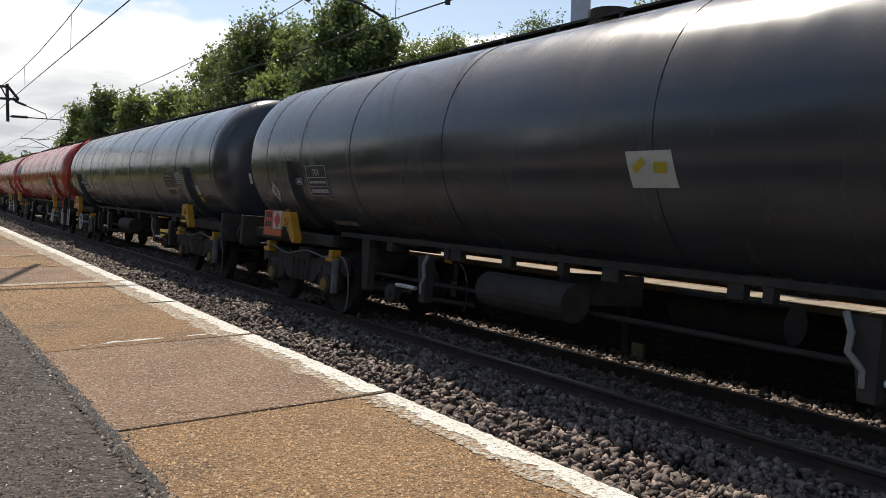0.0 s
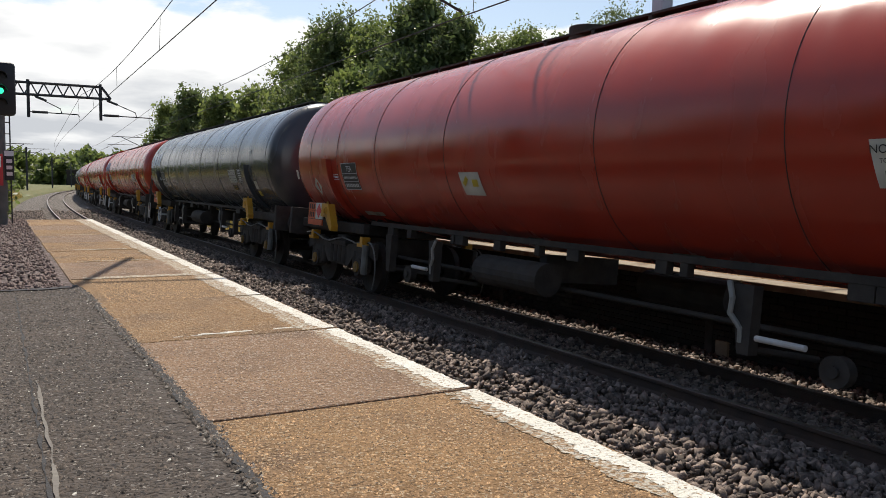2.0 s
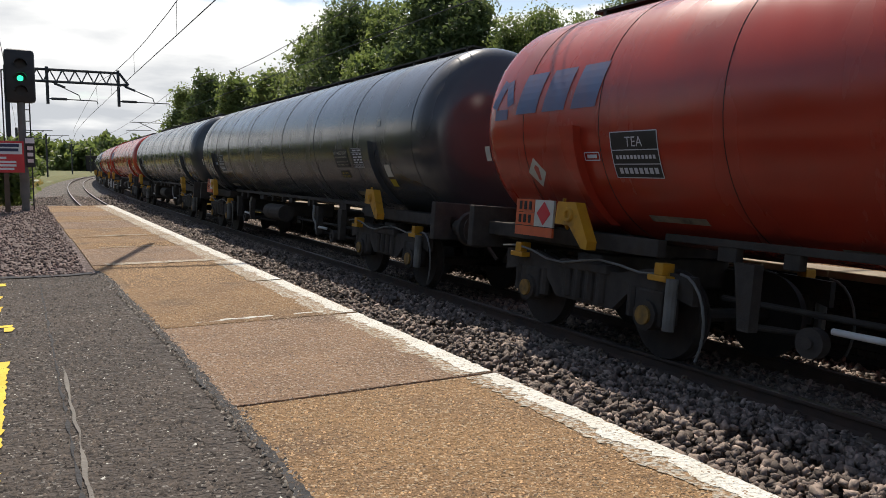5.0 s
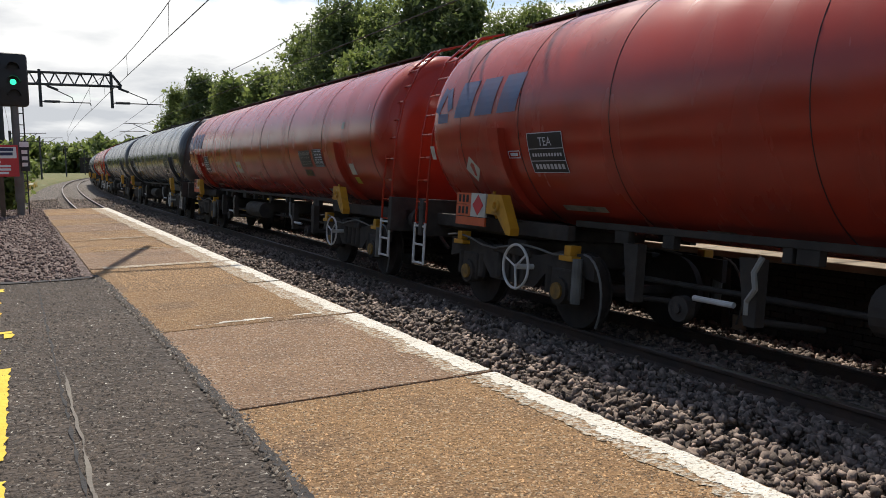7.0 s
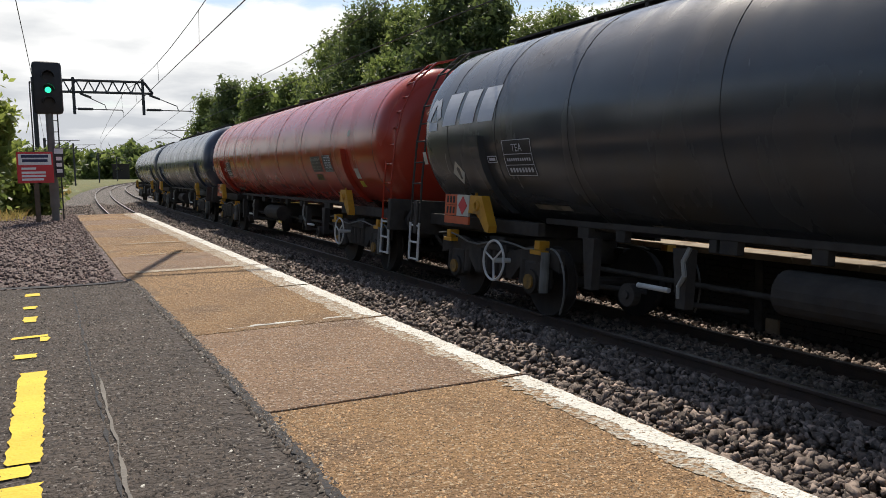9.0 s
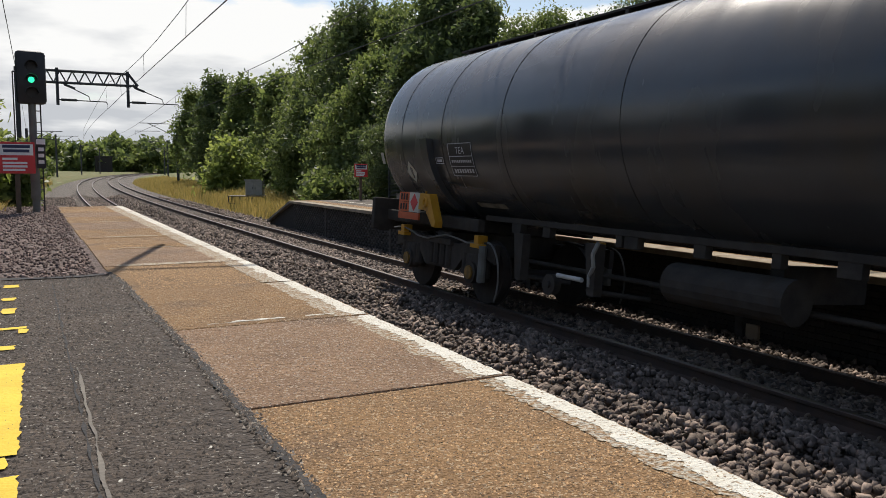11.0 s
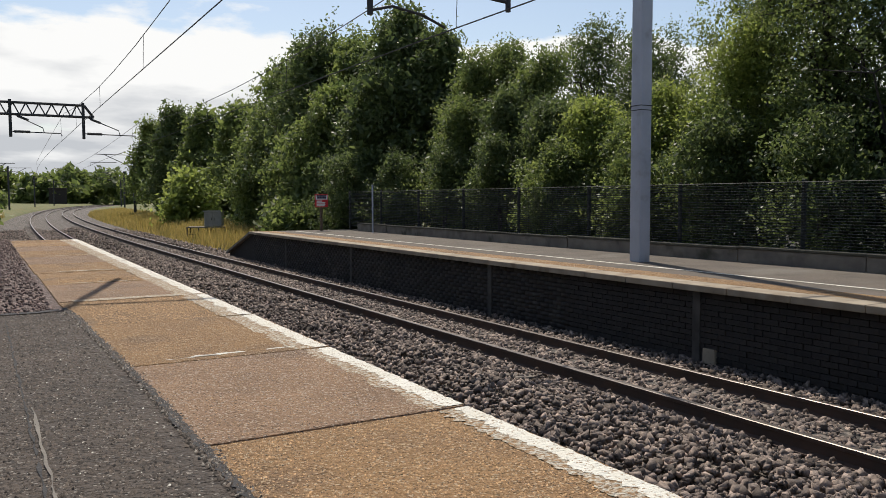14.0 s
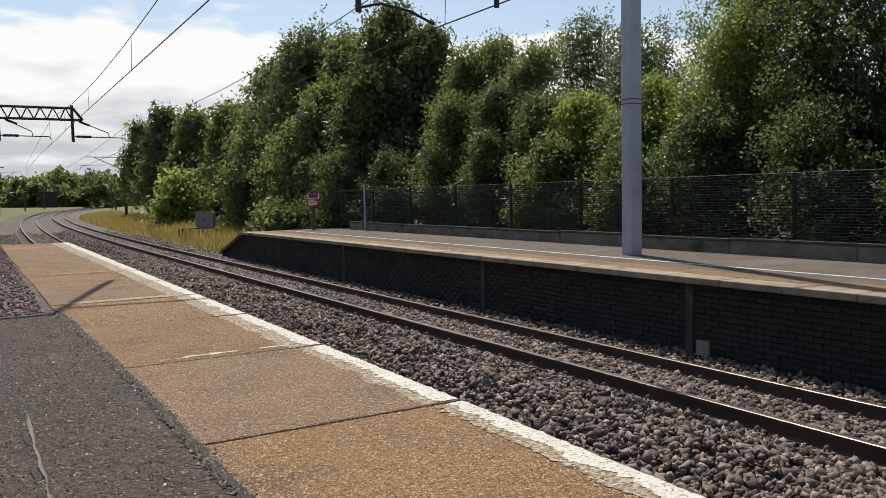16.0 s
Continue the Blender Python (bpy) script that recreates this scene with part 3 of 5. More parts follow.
    x = -1.22 - 1.65 * rng.random(n)
    crumbs("grey_chips", x, y, np.full(n, -0.003), rng.uniform(0.003, 0.008, n), 0.5, GREYCHIP, "grey stone chips worn out of the asphalt")
    n = 900
    y = 1.2 + 5.7 * rng.random(n)
    x = np.array([slab_west(v) for v in y]) + rng.normal(size=n) * 0.016
    crumbs("joint_stones", x, y, np.full(n, 0.001), rng.uniform(0.004, 0.011, n), 0.8, GREYCHIP, "pale stones caught in the crumbling joint")
    n = 4200
    y = 1.2 + 5.7 * rng.random(n)
    x = np.array([slab_west(v) for v in y]) + rng.normal(size=n) * 0.014
    crumbs("joint_rubble", x, y, np.full(n, 0.0), rng.uniform(0.004, 0.012, n), 0.8, TARCHIP, "crumbling tar and stones along the joint")
    # yellow painted letters along the asphalt, too foreshortened to read
    strokes = [(-1.90, -1.80, 2.62, 3.86), (-1.91, -1.83, 2.50, 2.60), (-1.90, -1.80, 2.1, 2.44), (-1.94, -1.84, 4.17, 4.27), (-1.965, -1.80, 4.70, 4.76), (-1.83, -1.79, 4.58, 4.70),
               (-1.93, -1.86, 5.22, 5.42), (-1.945, -1.87, 5.74, 5.86), (-1.955, -1.86, 6.36, 6.50)]
    for x0, x1, a, b in strokes:
        bm = bmesh.new()
        n = max(4, int((b - a) / 0.03))
        ys = np.linspace(a, b, n)
        ragged(bm, [(x0 + rnd.uniform(-0.008, 0.008), y + rnd.uniform(-0.008, 0.008)) for y in ys], [(x1 + rnd.uniform(-0.008, 0.008), y + rnd.uniform(-0.008, 0.008)) for y in ys], 0.002)
        part("yellow_marking", bm, YELLOW, plat, "worn yellow paint stroke")


# ---- far platform ----
KERB_X, FENCE_X = 9.92, 10.19


def far_platform():
    rnd = random.Random(4)
    z = FAR_Z
    bm = bmesh.new()
    box(bm, FAR_EDGE + 0.16, 11.3, -40, 28.0, -1.9, z - 0.095)
    prism(bm, [(28.0, -1.9), (28.0, z - 0.095), (31.2, -1.25), (31.2, -1.9)], FAR_EDGE + 0.16, 8.4)
    plat = thing("platform_far", bm, MORTAR, "opposite station platform with sooty brick face", "platform", kind="structure")
    bm = bmesh.new()
    box(bm, FAR_EDGE + 0.9, 11.28, -40, 27.98, z - 0.093, z - 0.004)
    part("asphalt", bm, mat("far_asphalt", (0.124, 0.102, 0.080), (0.090, 0.075, 0.060), 2, 0.92, bump=1.0, fine=40, stain=(0.145, 0.13, 0.108), stain_scale=0.8), plat, "dusty grey asphalt")
    bm = bmesh.new()
    prism(bm, [(28.0, z - 0.09), (28.0, z), (31.2, -1.17), (31.2, -1.25)], FAR_EDGE + 0.02, 8.4)
    part("ramp", bm, CONCRETE, plat, "sloping platform end ramp")
    for i in range(46):
        a = 28.0 - (i + 1) * 0.92
        bm = bmesh.new()
        box(bm, FAR_EDGE + rnd.uniform(-0.004, 0.004), FAR_EDGE + 0.4, a, a + 0.91, z - 0.09, z + rnd.uniform(-0.003, 0.002), 0.01)
        part("coping_stone", bm, COPING, plat)
        bm = bmesh.new()
        box(bm, FAR_EDGE + 0.41, FAR_EDGE + 0.9, a, a + 0.91, z - 0.09, z - 0.001, 0.005)
        part("slab", bm, SLAB, plat)
    bm = bmesh.new()
    ys = np.arange(-20, 27.5, 0.2)
    ragged(bm, [(7.86 + rnd.uniform(-0.01, 0.01), y) for y in ys], [(7.95 + rnd.uniform(-0.01, 0.01), y) for y in ys], z + 0.001)
    part("white_line", bm, WHITE, plat, "worn white safety line")
    # low concrete kerb wall along the back
    for i in range(22):
        a = -26.4 + i * 2.4
        dx, dz = rnd.uniform(-0.012, 0.012), rnd.uniform(-0.015, 0.015)
        bm = bmesh.new()
        box(bm, KERB_X + dx, KERB_X + 0.17, a, a + 2.385, z - 0.1, z + 0.235 + dz, 0.01)
        part("kerb_panel", bm, CONCRETE, plat, "low stained concrete kerb wall")
        bm = bmesh.new()
        box(bm, KERB_X - 0.02 + dx, KERB_X + 0.19, a, a + 2.39, z + 0.237 + dz, z + 0.285 + dz, 0.012)
        part("kerb_cap", bm, MOSSY, plat, "dark mossy kerb capping")
    for y in (3.9, 7.35, 12.4, 19.0, 24.2):
        bm = bmesh.new()
        box(bm, FAR_EDGE + 0.095, FAR_EDGE + 0.16, y, y + 0.13, -1.45, z - 0.1, 0.006)
        part("drain_strip", bm, LIME, plat, "lime-stained vertical strip")
    bm = bmesh.new()
    box(bm, FAR_EDGE + 0.08, FAR_EDGE + 0.16, 7.08, 7.28, -1.33, -1.13, 0.006)
    part("plate", bm, COPING, plat, "small pale plate on the brick face")
    return plat


def fence():
    f = holder("mesh_fence", Matrix(), "dark green wire mesh fence behind the platform", "fence")
    posts = []
    y = -8.0
    while y < 28:
        posts.append(y)
        y += 2.75
    x = FENCE_X
    for y in posts:
        bm = bmesh.new()
        box(bm, x, x + 0.06, y - 0.03, y + 0.03, FAR_Z - 0.2, 1.17, 0.005)
        part("post", bm, FENCE, f)
    for k in range(26):
        z = FAR_Z + 0.16 + k * 0.05
        bm = bmesh.new()
        tube(bm, (x - 0.012, posts[0], z), (x - 0.012, posts[-1], z), 0.008, seg=4)
        part("wire", bm, FENCE, f)
    bm = bmesh.new()
    for a, b in zip(posts, posts[1:]):
        for i in range(14):
            yy = a + (b - a) * (i + 0.5) / 14
            tube(bm, (x - 0.024, yy, FAR_Z + 0.14), (x - 0.024, yy, 1.12), 0.004, seg=4)
    ob = part("upright_mesh", bm, FENCE, f)
    ob["kind"] = "stuff"
    bm = bmesh.new()
    tube(bm, (9.7, 24.6, FAR_Z), (9.7, 24.6, 1.35), 0.03)
    thing("steel_pole", bm, MASTGREY, "thin pale galvanised pole standing by the fence", "pole")


# ---- overhead line ----
def wire(name, pts, r, label):
    bm = bmesh.new()
    pipe(bm, pts, r, 5)
    return thing(name, bm, WIRE, label, "wire", "overhead line wires")


def cat_mast_near():
    m = holder("overhead_line_mast", pose(8.58, 10.66, FAR_Z), "pale grey steel overhead line mast on the far platform", "mast")
    bm = bmesh.new()
    box(bm, -0.13, 0.13, -0.13, 0.13, -0.05, 8.6, 0.02)
    part("column", bm, MASTGREY, m)
    for z in (2.72, 2.80):
        bm = bmesh.new()
        box(bm, -0.138, 0.138, -0.138, 0.138, z, z + 0.015)
        part("band", bm, OLE, m)
    # boom reaches over both tracks, slightly askew
    a, b = Vector((0, 0.15, 7.7)), Vector((-8.3, 1.45, 7.7))
    bm = bmesh.new()
    tube(bm, a, b, 0.035)
    tube(bm, a + Vector((0, 0, 0.6)), b + Vector((0.4, 0, 0.06)), 0.012)
    part("boom", bm, OLE, m)
    for x, z0 in ((-2.92, 4.15), (-5.36, 3.84), (-8.22, 4.45)):
        bm = bmesh.new()
        y = 1.45 if x < -8 else 0.0
        tube(bm, (x, y, z0), (x, y, 8.2), 0.045)
        part("drop_tube", bm, OLE, m)
    for pts, r in (([(-2.92, 0, 4.3), (-4.7, 0, 4.42)], 0.03), ([(-5.36, 0, 3.9), (-5.0, 0, 4.0), (-4.5, 0, 3.93), (-4.1, 0, 3.78)], 0.022)):
        bm = bmesh.new()
        pipe(bm, pts, r)
        part("registration_arm", bm, OLE, m)


def portal():
    m = holder("cantilever_structure", pose(-3.3, 41.2, -1.2), "dark steel lattice cantilever carrying the overhead wires", "gantry")
    bm = bmesh.new()
    box(bm, 0.90, 1.10, -0.1, 0.1, 0, 6.6, 0.02)
    part("column", bm, OLE, m)
    top, low = 6.52, 5.98
    bm = bmesh.new()
    tube(bm, (0.9, 0, top), (5.75, 0, top), 0.06)
    tube(bm, (0.9, 0, low), (6.15, 0, low), 0.06)
    tube(bm, (5.75, 0, top), (6.15, 0, low), 0.06)
    n = 9
    for i in range(n):
        x0, x1 = 0.9 + 4.8 * i / n, 0.9 + 4.8 * (i + 1) / n
        xm = (x0 + x1) / 2
        tube(bm, (x0, 0, low), (xm, 0, top), 0.03, seg=6)
        tube(bm, (xm, 0, top), (x1, 0, low), 0.03, seg=6)
    part("boom", bm, OLE, m)
    for x, wx in ((2.65, 4.72), (5.7, 8.0)):
        bm = bmesh.new()
        tube(bm, (x, 0, 4.95), (x, 0, 6.65), 0.07)
        part("drop_tube", bm, OLE, m)
        bm = bmesh.new()
        pipe(bm, [(x, 0, 5.2), (wx, 0, 5.17), (wx + 0.05, 0, 5.05)], 0.025)
        tube(bm, (x + 0.15, 0, 5.2), (x + 0.8, 0, 5.2), 0.06)
        pipe(bm, [(x + 0.2, 0, 5.95), (wx - 0.75, 0, 5.4), (wx - 0.7, 0, 5.2)], 0.022)
        tube(bm, (x + 0.3, 0, 5.9), (x + 0.75, 0, 5.73), 0.055)
        part("registration_arm", bm, OLE, m)


def far_mast(x, y, z, height, reach, side):
    m = holder("overhead_line_mast", pose(x, y, z), "dark steel overhead line mast with cantilever arm", "mast", "masts along the curve")
    bm = bmesh.new()
    box(bm, -0.14, 0.14, -0.14, 0.14, -0.6, height, 0.02)
    part("column", bm, OLE, m)
    bm = bmesh.new()
    e = side * reach
    pipe(bm, [(0, 0, height - 0.3), (e, 0, height - 0.25)], 0.04)
    pipe(bm, [(0, 0, height - 1.8), (e * 0.75, 0, height - 0.3)], 0.04)
    pipe(bm, [(e * 0.45, 0, height - 1.15), (e * 1.1, 0, height - 1.2), (e * 1.1, 0, height - 1.6)], 0.03)
    part("cantilever", bm, OLE, m)


SUPPORTS = [-45, -17, 11.5, 41.2, 98, 150, 205, 250, 310]


def span(y):
    k = max(i for i, s in enumerate(SUPPORTS[:-1]) if s <= y)
    u = (y - SUPPORTS[k]) / (SUPPORTS[k + 1] - SUPPORTS[k])
    a = 0.10 if k % 2 else -0.10
    return u, a * (1 - 2 * u)


def wires():
    ys = sorted(set(SUPPORTS[:-1]) | set(np.arange(-40, 300, 4.0)))
    for x0, z0 in ((1.48, 3.80), (4.80, 3.52)):
        for top, r, label in ((0, 0.011, "thin dark contact wire above the track"), (1, 0.010, "thin dark catenary wire above the contact wire")):
            pts = []
            for y in ys:
                u, st = span(y)
                pts.append((bend(y) + x0 + st * (1 - 0.5 * top), y, z0 + top * (0.62 + 0.5 * (2 * u - 1) ** 2)))
            wire("overhead_wire", pts, r, label)
        for k in range(-1, 6):
            y = 2.5 + k * 8.2
            u, st = span(y)
            wire("dropper", [(bend(y) + x0 + st, y, z0), (bend(y) + x0 + st * 0.5, y, z0 + 0.62 + 0.5 * (2 * u - 1) ** 2)], 0.006, "thin dropper between contact and catenary wire")
    wire("return_wire", [(-2.3, -40, 5.6), (-2.3, 11, 5.2), (-2.3, 41.2, 5.2), (-2.4, 100, 5.0)], 0.012, "dark return wire along the masts")
    for x, y, z, h, reach, side in ((13.3, 97.8, -1.3, 7.6, 4.2, -1), (0.8 - 3.2, 100, -1.0, 6.2, 3.6, 1), (1.6, 150, -0.9, 7.4, 3.5, 1), (21.0, 160, -1.2, 7.4, 4.2, -1), (8.0, 205, -1.0, 7.4, 3.5, 1), (28.0, 215, -1.2, 7.4, 4.2, -1), (15.0, 250, -1.0, 7.4, 3.5, 1)):
        far_mast(x, y, z, h, reach, side)


# ---- signal and signs ----
def sign_board(name, x, y, z0, w, zb, zt, label):
    """Red and white warning board on a post; the words are bars."""
    s = holder(name, pose(x, y, z0, 0, 0, 2), label, "sign", "railway warning signs")
    bm = bmesh.new()
    box(bm, -0.045, 0.045, 0.012, 0.075, -0.1, zt - z0 - 0.05, 0.006)
    part("post", bm, WOODPOST, s)
    h = zt - zb
    bm = bmesh.new()
    box(bm, -w / 2, w / 2, -0.012, 0.01, zb - z0, zt - z0, 0.004)
    part("board", bm, SIGNRED, s)
    bm = bmesh.new()
    box(bm, -w / 2 + 0.03, w / 2 - 0.03, -0.018, -0.0125, zt - z0 - h * 0.42, zt - z0 - 0.04)
    part("white_panel", bm, SIGNWHITE, s)
    bm = bmesh.new()
    for k, ww in ((0.13, 0.74), (0.27, 0.70)):
        box(bm, -w * ww / 2, w * ww / 2, -0.021, -0.0185, zt - z0 - h * k - 0.035, zt - z0 - h * k + 0.02)
    part("dark_bars", bm, INK, s)
    bm = bmesh.new()
    for k, ww in ((0.53, 0.4), (0.66, 0.66), (0.77, 0.66), (0.88, 0.6)):
        box(bm, -w * 0.38, -w * 0.38 + w * ww, -0.016, -0.0125, zt - z0 - h * k - 0.022, zt - z0 - h * k + 0.018)
    part("white_bars", bm, SIGNWHITE, s)
    return s


def signal():
    s = holder("colour_light_signal", pose(-1.72, 17.4, 0, 0, 0, 4), "black three-aspect colour light signal showing green on a grey post", "signal")
    bm = bmesh.new()
    tube(bm, (0, 0.05, -0.3), (0, 0.05, 2.15), 0.068, seg=16)
    tube(bm, (0, 0.05, 0.25), (0, 0.05, 0.80), 0.085, seg=16)
    part("post", bm, POSTGREY, s, smooth=True)
    bm = bmesh.new()
    box(bm, -0.26, 0.26, -0.06, 0.12, 2.07, 3.08, 0.07)
    part("head", bm, SIGBLACK, s, "black backboard and lamp housing", smooth=True)
    for i, z in enumerate((2.28, 2.53, 2.78)):
        bm = bmesh.new()
        for k in range(12):
            a, b = math.pi * k / 12, math.pi * (k + 1) / 12
            vs = []
            for r in (0.105, 0.115):
                for (u, yy) in ((a, -0.24), (b, -0.24), (b, -0.05), (a, -0.05)):
                    vs.append(bm.verts.new((r * math.cos(u), yy, z + r * math.sin(u))))
            for f in ((0, 1, 2, 3), (4, 7, 6, 5), (0, 4, 5, 1), (2, 6, 7, 3)):
                bm.faces.new([vs[j] for j in f])
        part("hood", bm, SIGBLACK, s)
        bm = bmesh.new()
        tube(bm, (0, -0.05, z), (0, -0.07, z), 0.055 if i == 1 else 0.085, seg=20)
        if i == 1:
            part("lens", bm, GREENLAMP, s, "glowing green lens")
        else:
            part("lens", bm, SIGBLACK, s, "dark unlit lens")
    bm = bmesh.new()
    for z in (0.98,):
        box(bm, 0.03, 0.19, -0.10, -0.08, z - 0.14, z + 0.44, 0.003)
    part("id_plate", bm, SIGBLACK, s)
    for x0, x1, z, h in ((0.06, 0.16, 0.93, 0.07), (0.06, 0.16, 1.05, 0.07), (0.06, 0.16, 1.17, 0.07), (0.03, 0.19, 1.30, 0.10)):
        bm = bmesh.new()
        box(bm, x0, x1, -0.104, -0.1005, z, z + h)
        part("id_bar", bm, SIGNWHITE, s)
    bm = bmesh.new()
    for x in (-0.30, 0.16):
        tube(bm, (x, 0.25, -0.2), (x, 0.25, 2.7 if x < 0 else 2.1), 0.014, seg=6)
    for k in range(9):
        tube(bm, (0.0, 0.25, 0.2 + k * 0.22), (0.16, 0.25, 0.2 + k * 0.22), 0.01, seg=6)
    tube(bm, (-0.30, 0.25, 2.7), (-0.2, 0.1, 2.7), 0.014, seg=6)
    part("ladder", bm, OLE, s, "dark steel access ladder")


def lineside():
    c = holder("lineside_cabinet", pose(9.85, 47.0, -0.72, 0, 0, -24), "grey lineside equipment cabinet on a steel platform", "cabinet")
    bm = bmesh.new()
    box(bm, -0.50, 0.50, -0.36, 0.36, 0.0, 0.86, 0.02)
    part("body", bm, CABINET, c)
    bm = bmesh.new()
    prism(bm, [(-0.42, 0.862), (0.42, 0.862), (0.42, 0.90), (-0.42, 0.95)], -0.56, 0.56)
    part("roof", bm, CABINET, c)
    for x in (-0.245, 0.245):
        bm = bmesh.new()
        box(bm, x - 0.23, x + 0.23, -0.38, -0.362, 0.05, 0.81, 0.006)
        d = part("door", bm, CABINET, c)
        bm = bmesh.new()
        box(bm, x * 0.3 - 0.015, x * 0.3 + 0.015, -0.40, -0.382, 0.38, 0.52, 0.004)
        part("handle", bm, OLE, d, "dark door handle")
    bm = bmesh.new()
    box(bm, -1.5, 0.6, -0.55, 0.45, -0.06, -0.003, 0.01)
    part("deck", bm, CONCRETE, c, "pale steel deck under the cabinet")
    for x, y in ((-1.45, -0.5), (-0.8, -0.5), (-0.1, -0.5), (0.55, -0.5), (-1.45, 0.4), (0.55, 0.4)):
        bm = bmesh.new()
        box(bm, x - 0.03, x + 0.03, y - 0.03, y + 0.03, -1.0, -0.062, 0.005)
        part("leg", bm, OLE, c)
    bm = bmesh.new()
    tube(bm, (-1.45, -0.5, -0.45), (0.55, -0.5, -0.45), 0.022, seg=6)
    part("rail", bm, OLE, c)
    h = holder("far_building", pose(21.8, 330, -1.8), "dark lineside building beyond the curve", "building")
    bm = bmesh.new()
    box(bm, -3.0, 3.0, 0, 5, 0, 6.6, 0.1)
    part("wall", bm, BRICK, h)
    bm = bmesh.new()
    box(bm, -3.2, 3.2, -0.2, 5.2, 6.6, 7.2, 0.1)
    part("roof", bm, BRICK, h)


# ---- trees, bushes, grass ----
def leaves(rng, centres, spread, count, size):
    n = len(centres) * count
    c = np.repeat(np.asarray(centres), count, axis=0) + rng.normal(size=(n, 3)) * spread
    u = rng.normal(size=(n, 3))
    u[:, 2] -= 0.3
    u /= np.linalg.norm(u, axis=1)[:, None]
    w = rng.normal(size=(n, 3))
    w[:, 2] *= 0.6
    w -= (w * u).sum(1)[:, None] * u
    w /= np.linalg.norm(w, axis=1)[:, None]
    s = size * rng.uniform(0.6, 1.3, n)[:, None]
    v = np.stack([c - u * s, c + w * s * 0.5, c + u * s, c - w * s * 0.5], 1).reshape(-1, 3)
    return v, np.arange(4 * n).reshape(-1, 4)


def crown_points(rng, height, radius, base, n, lumps):
    """Clump centres on the outside of several overlapping lobes."""
    lobes = []
    for i in range(lumps):
        f = (i + 0.5) / lumps
        zz = base + (height - base) * (0.12 + 0.80 * f)
        rr = radius * (1.0 - 0.5 * f ** 2.2) * rng.uniform(0.55, 0.85)
        a = rng.uniform(0, 2 * math.pi)
        d = radius * (1 - 0.7 * f) * rng.uniform(0.25, 0.8)
        lobes.append((d * math.cos(a), d * math.sin(a), min(zz, height - rr * 0.8), rr))
    pts = []
    for i in range(n):
        x, y, z, r = lobes[rng.integers(lumps)]
        q = rng.normal(size=3)
        q /= np.linalg.norm(q)
        k = r * rng.uniform(0.72, 1.08)
        pts.append((x + q[0] * k, y + q[1] * k, max(base * 0.6, z + q[2] * k * 0.95)))
    return np.array(pts), lobes


def tree(x, y, z, height, radius, material, label, seed, n=170, per=46, size=0.13, base=None, lumps=9, category="tree", name="tree", spread=1.8, inner=60):
    rng = np.random.default_rng(seed)
    t = holder(name, pose(x, y, z), label, category, "trees behind the platform" if category == "tree" else "lineside bushes")
    base = height * 0.14 if base is None else base
    pts, lobes = crown_points(rng, height, radius, base, n, lumps)
    bm = bmesh.new()
    lean = rng.normal(size=2) * 0.25
    top = Vector((lean[0], lean[1], height * 0.72))
    r0 = 0.022 * height
    tube(bm, (0, 0, -0.5), top * 0.5, r0, r0 * 0.7, 8)
    tube(bm, top * 0.5, top, r0 * 0.7, r0 * 0.25, 8)
    for lx, ly, lz, lr in lobes:
        f = rng.uniform(0.15, 0.6)
        tube(bm, top * f, (lx, ly, lz), r0 * 0.4, r0 * 0.1, 6)
        for _ in range(3):
            q = rng.normal(size=3)
            q /= np.linalg.norm(q)
            tube(bm, (lx, ly, lz), (lx + q[0] * lr * 0.9, ly + q[1] * lr * 0.9, lz + q[2] * lr * 0.8), r0 * 0.12, r0 * 0.04, 5)
    part("trunk", bm, BARK, t, "dark trunk with thin limbs")
    v, f = leaves(rng, pts, size * spread, per, size)
    # the shaded inside of the crown: fewer, larger sprays
    core = [(lx + q[0], ly + q[1], max(base * 0.5, lz + q[2])) for lx, ly, lz, lr in lobes for q in rng.normal(size=(inner, 3)) * lr * 0.36]
    v1, f1 = leaves(rng, core, size * 1.5, 5, size * (1.7 if size < 0.07 else 2.3))
    f = np.concatenate([f, f1 + len(v)])
    v = np.concatenate([v, v1])
    # a few thin upright sprays break the outline
    tips = pts[rng.integers(0, len(pts), max(8, n // 4))] + rng.normal(size=(max(8, n // 4), 3)) * (radius * 0.16) + (0, 0, radius * 0.16)
    v2, f2 = leaves(rng, tips, size * 1.6, 12, size)
    ob = new("crown", arrays("crown", np.concatenate([v, v2]), np.concatenate([f, f2 + len(v)]), material))
    ob.parent = t
    return t


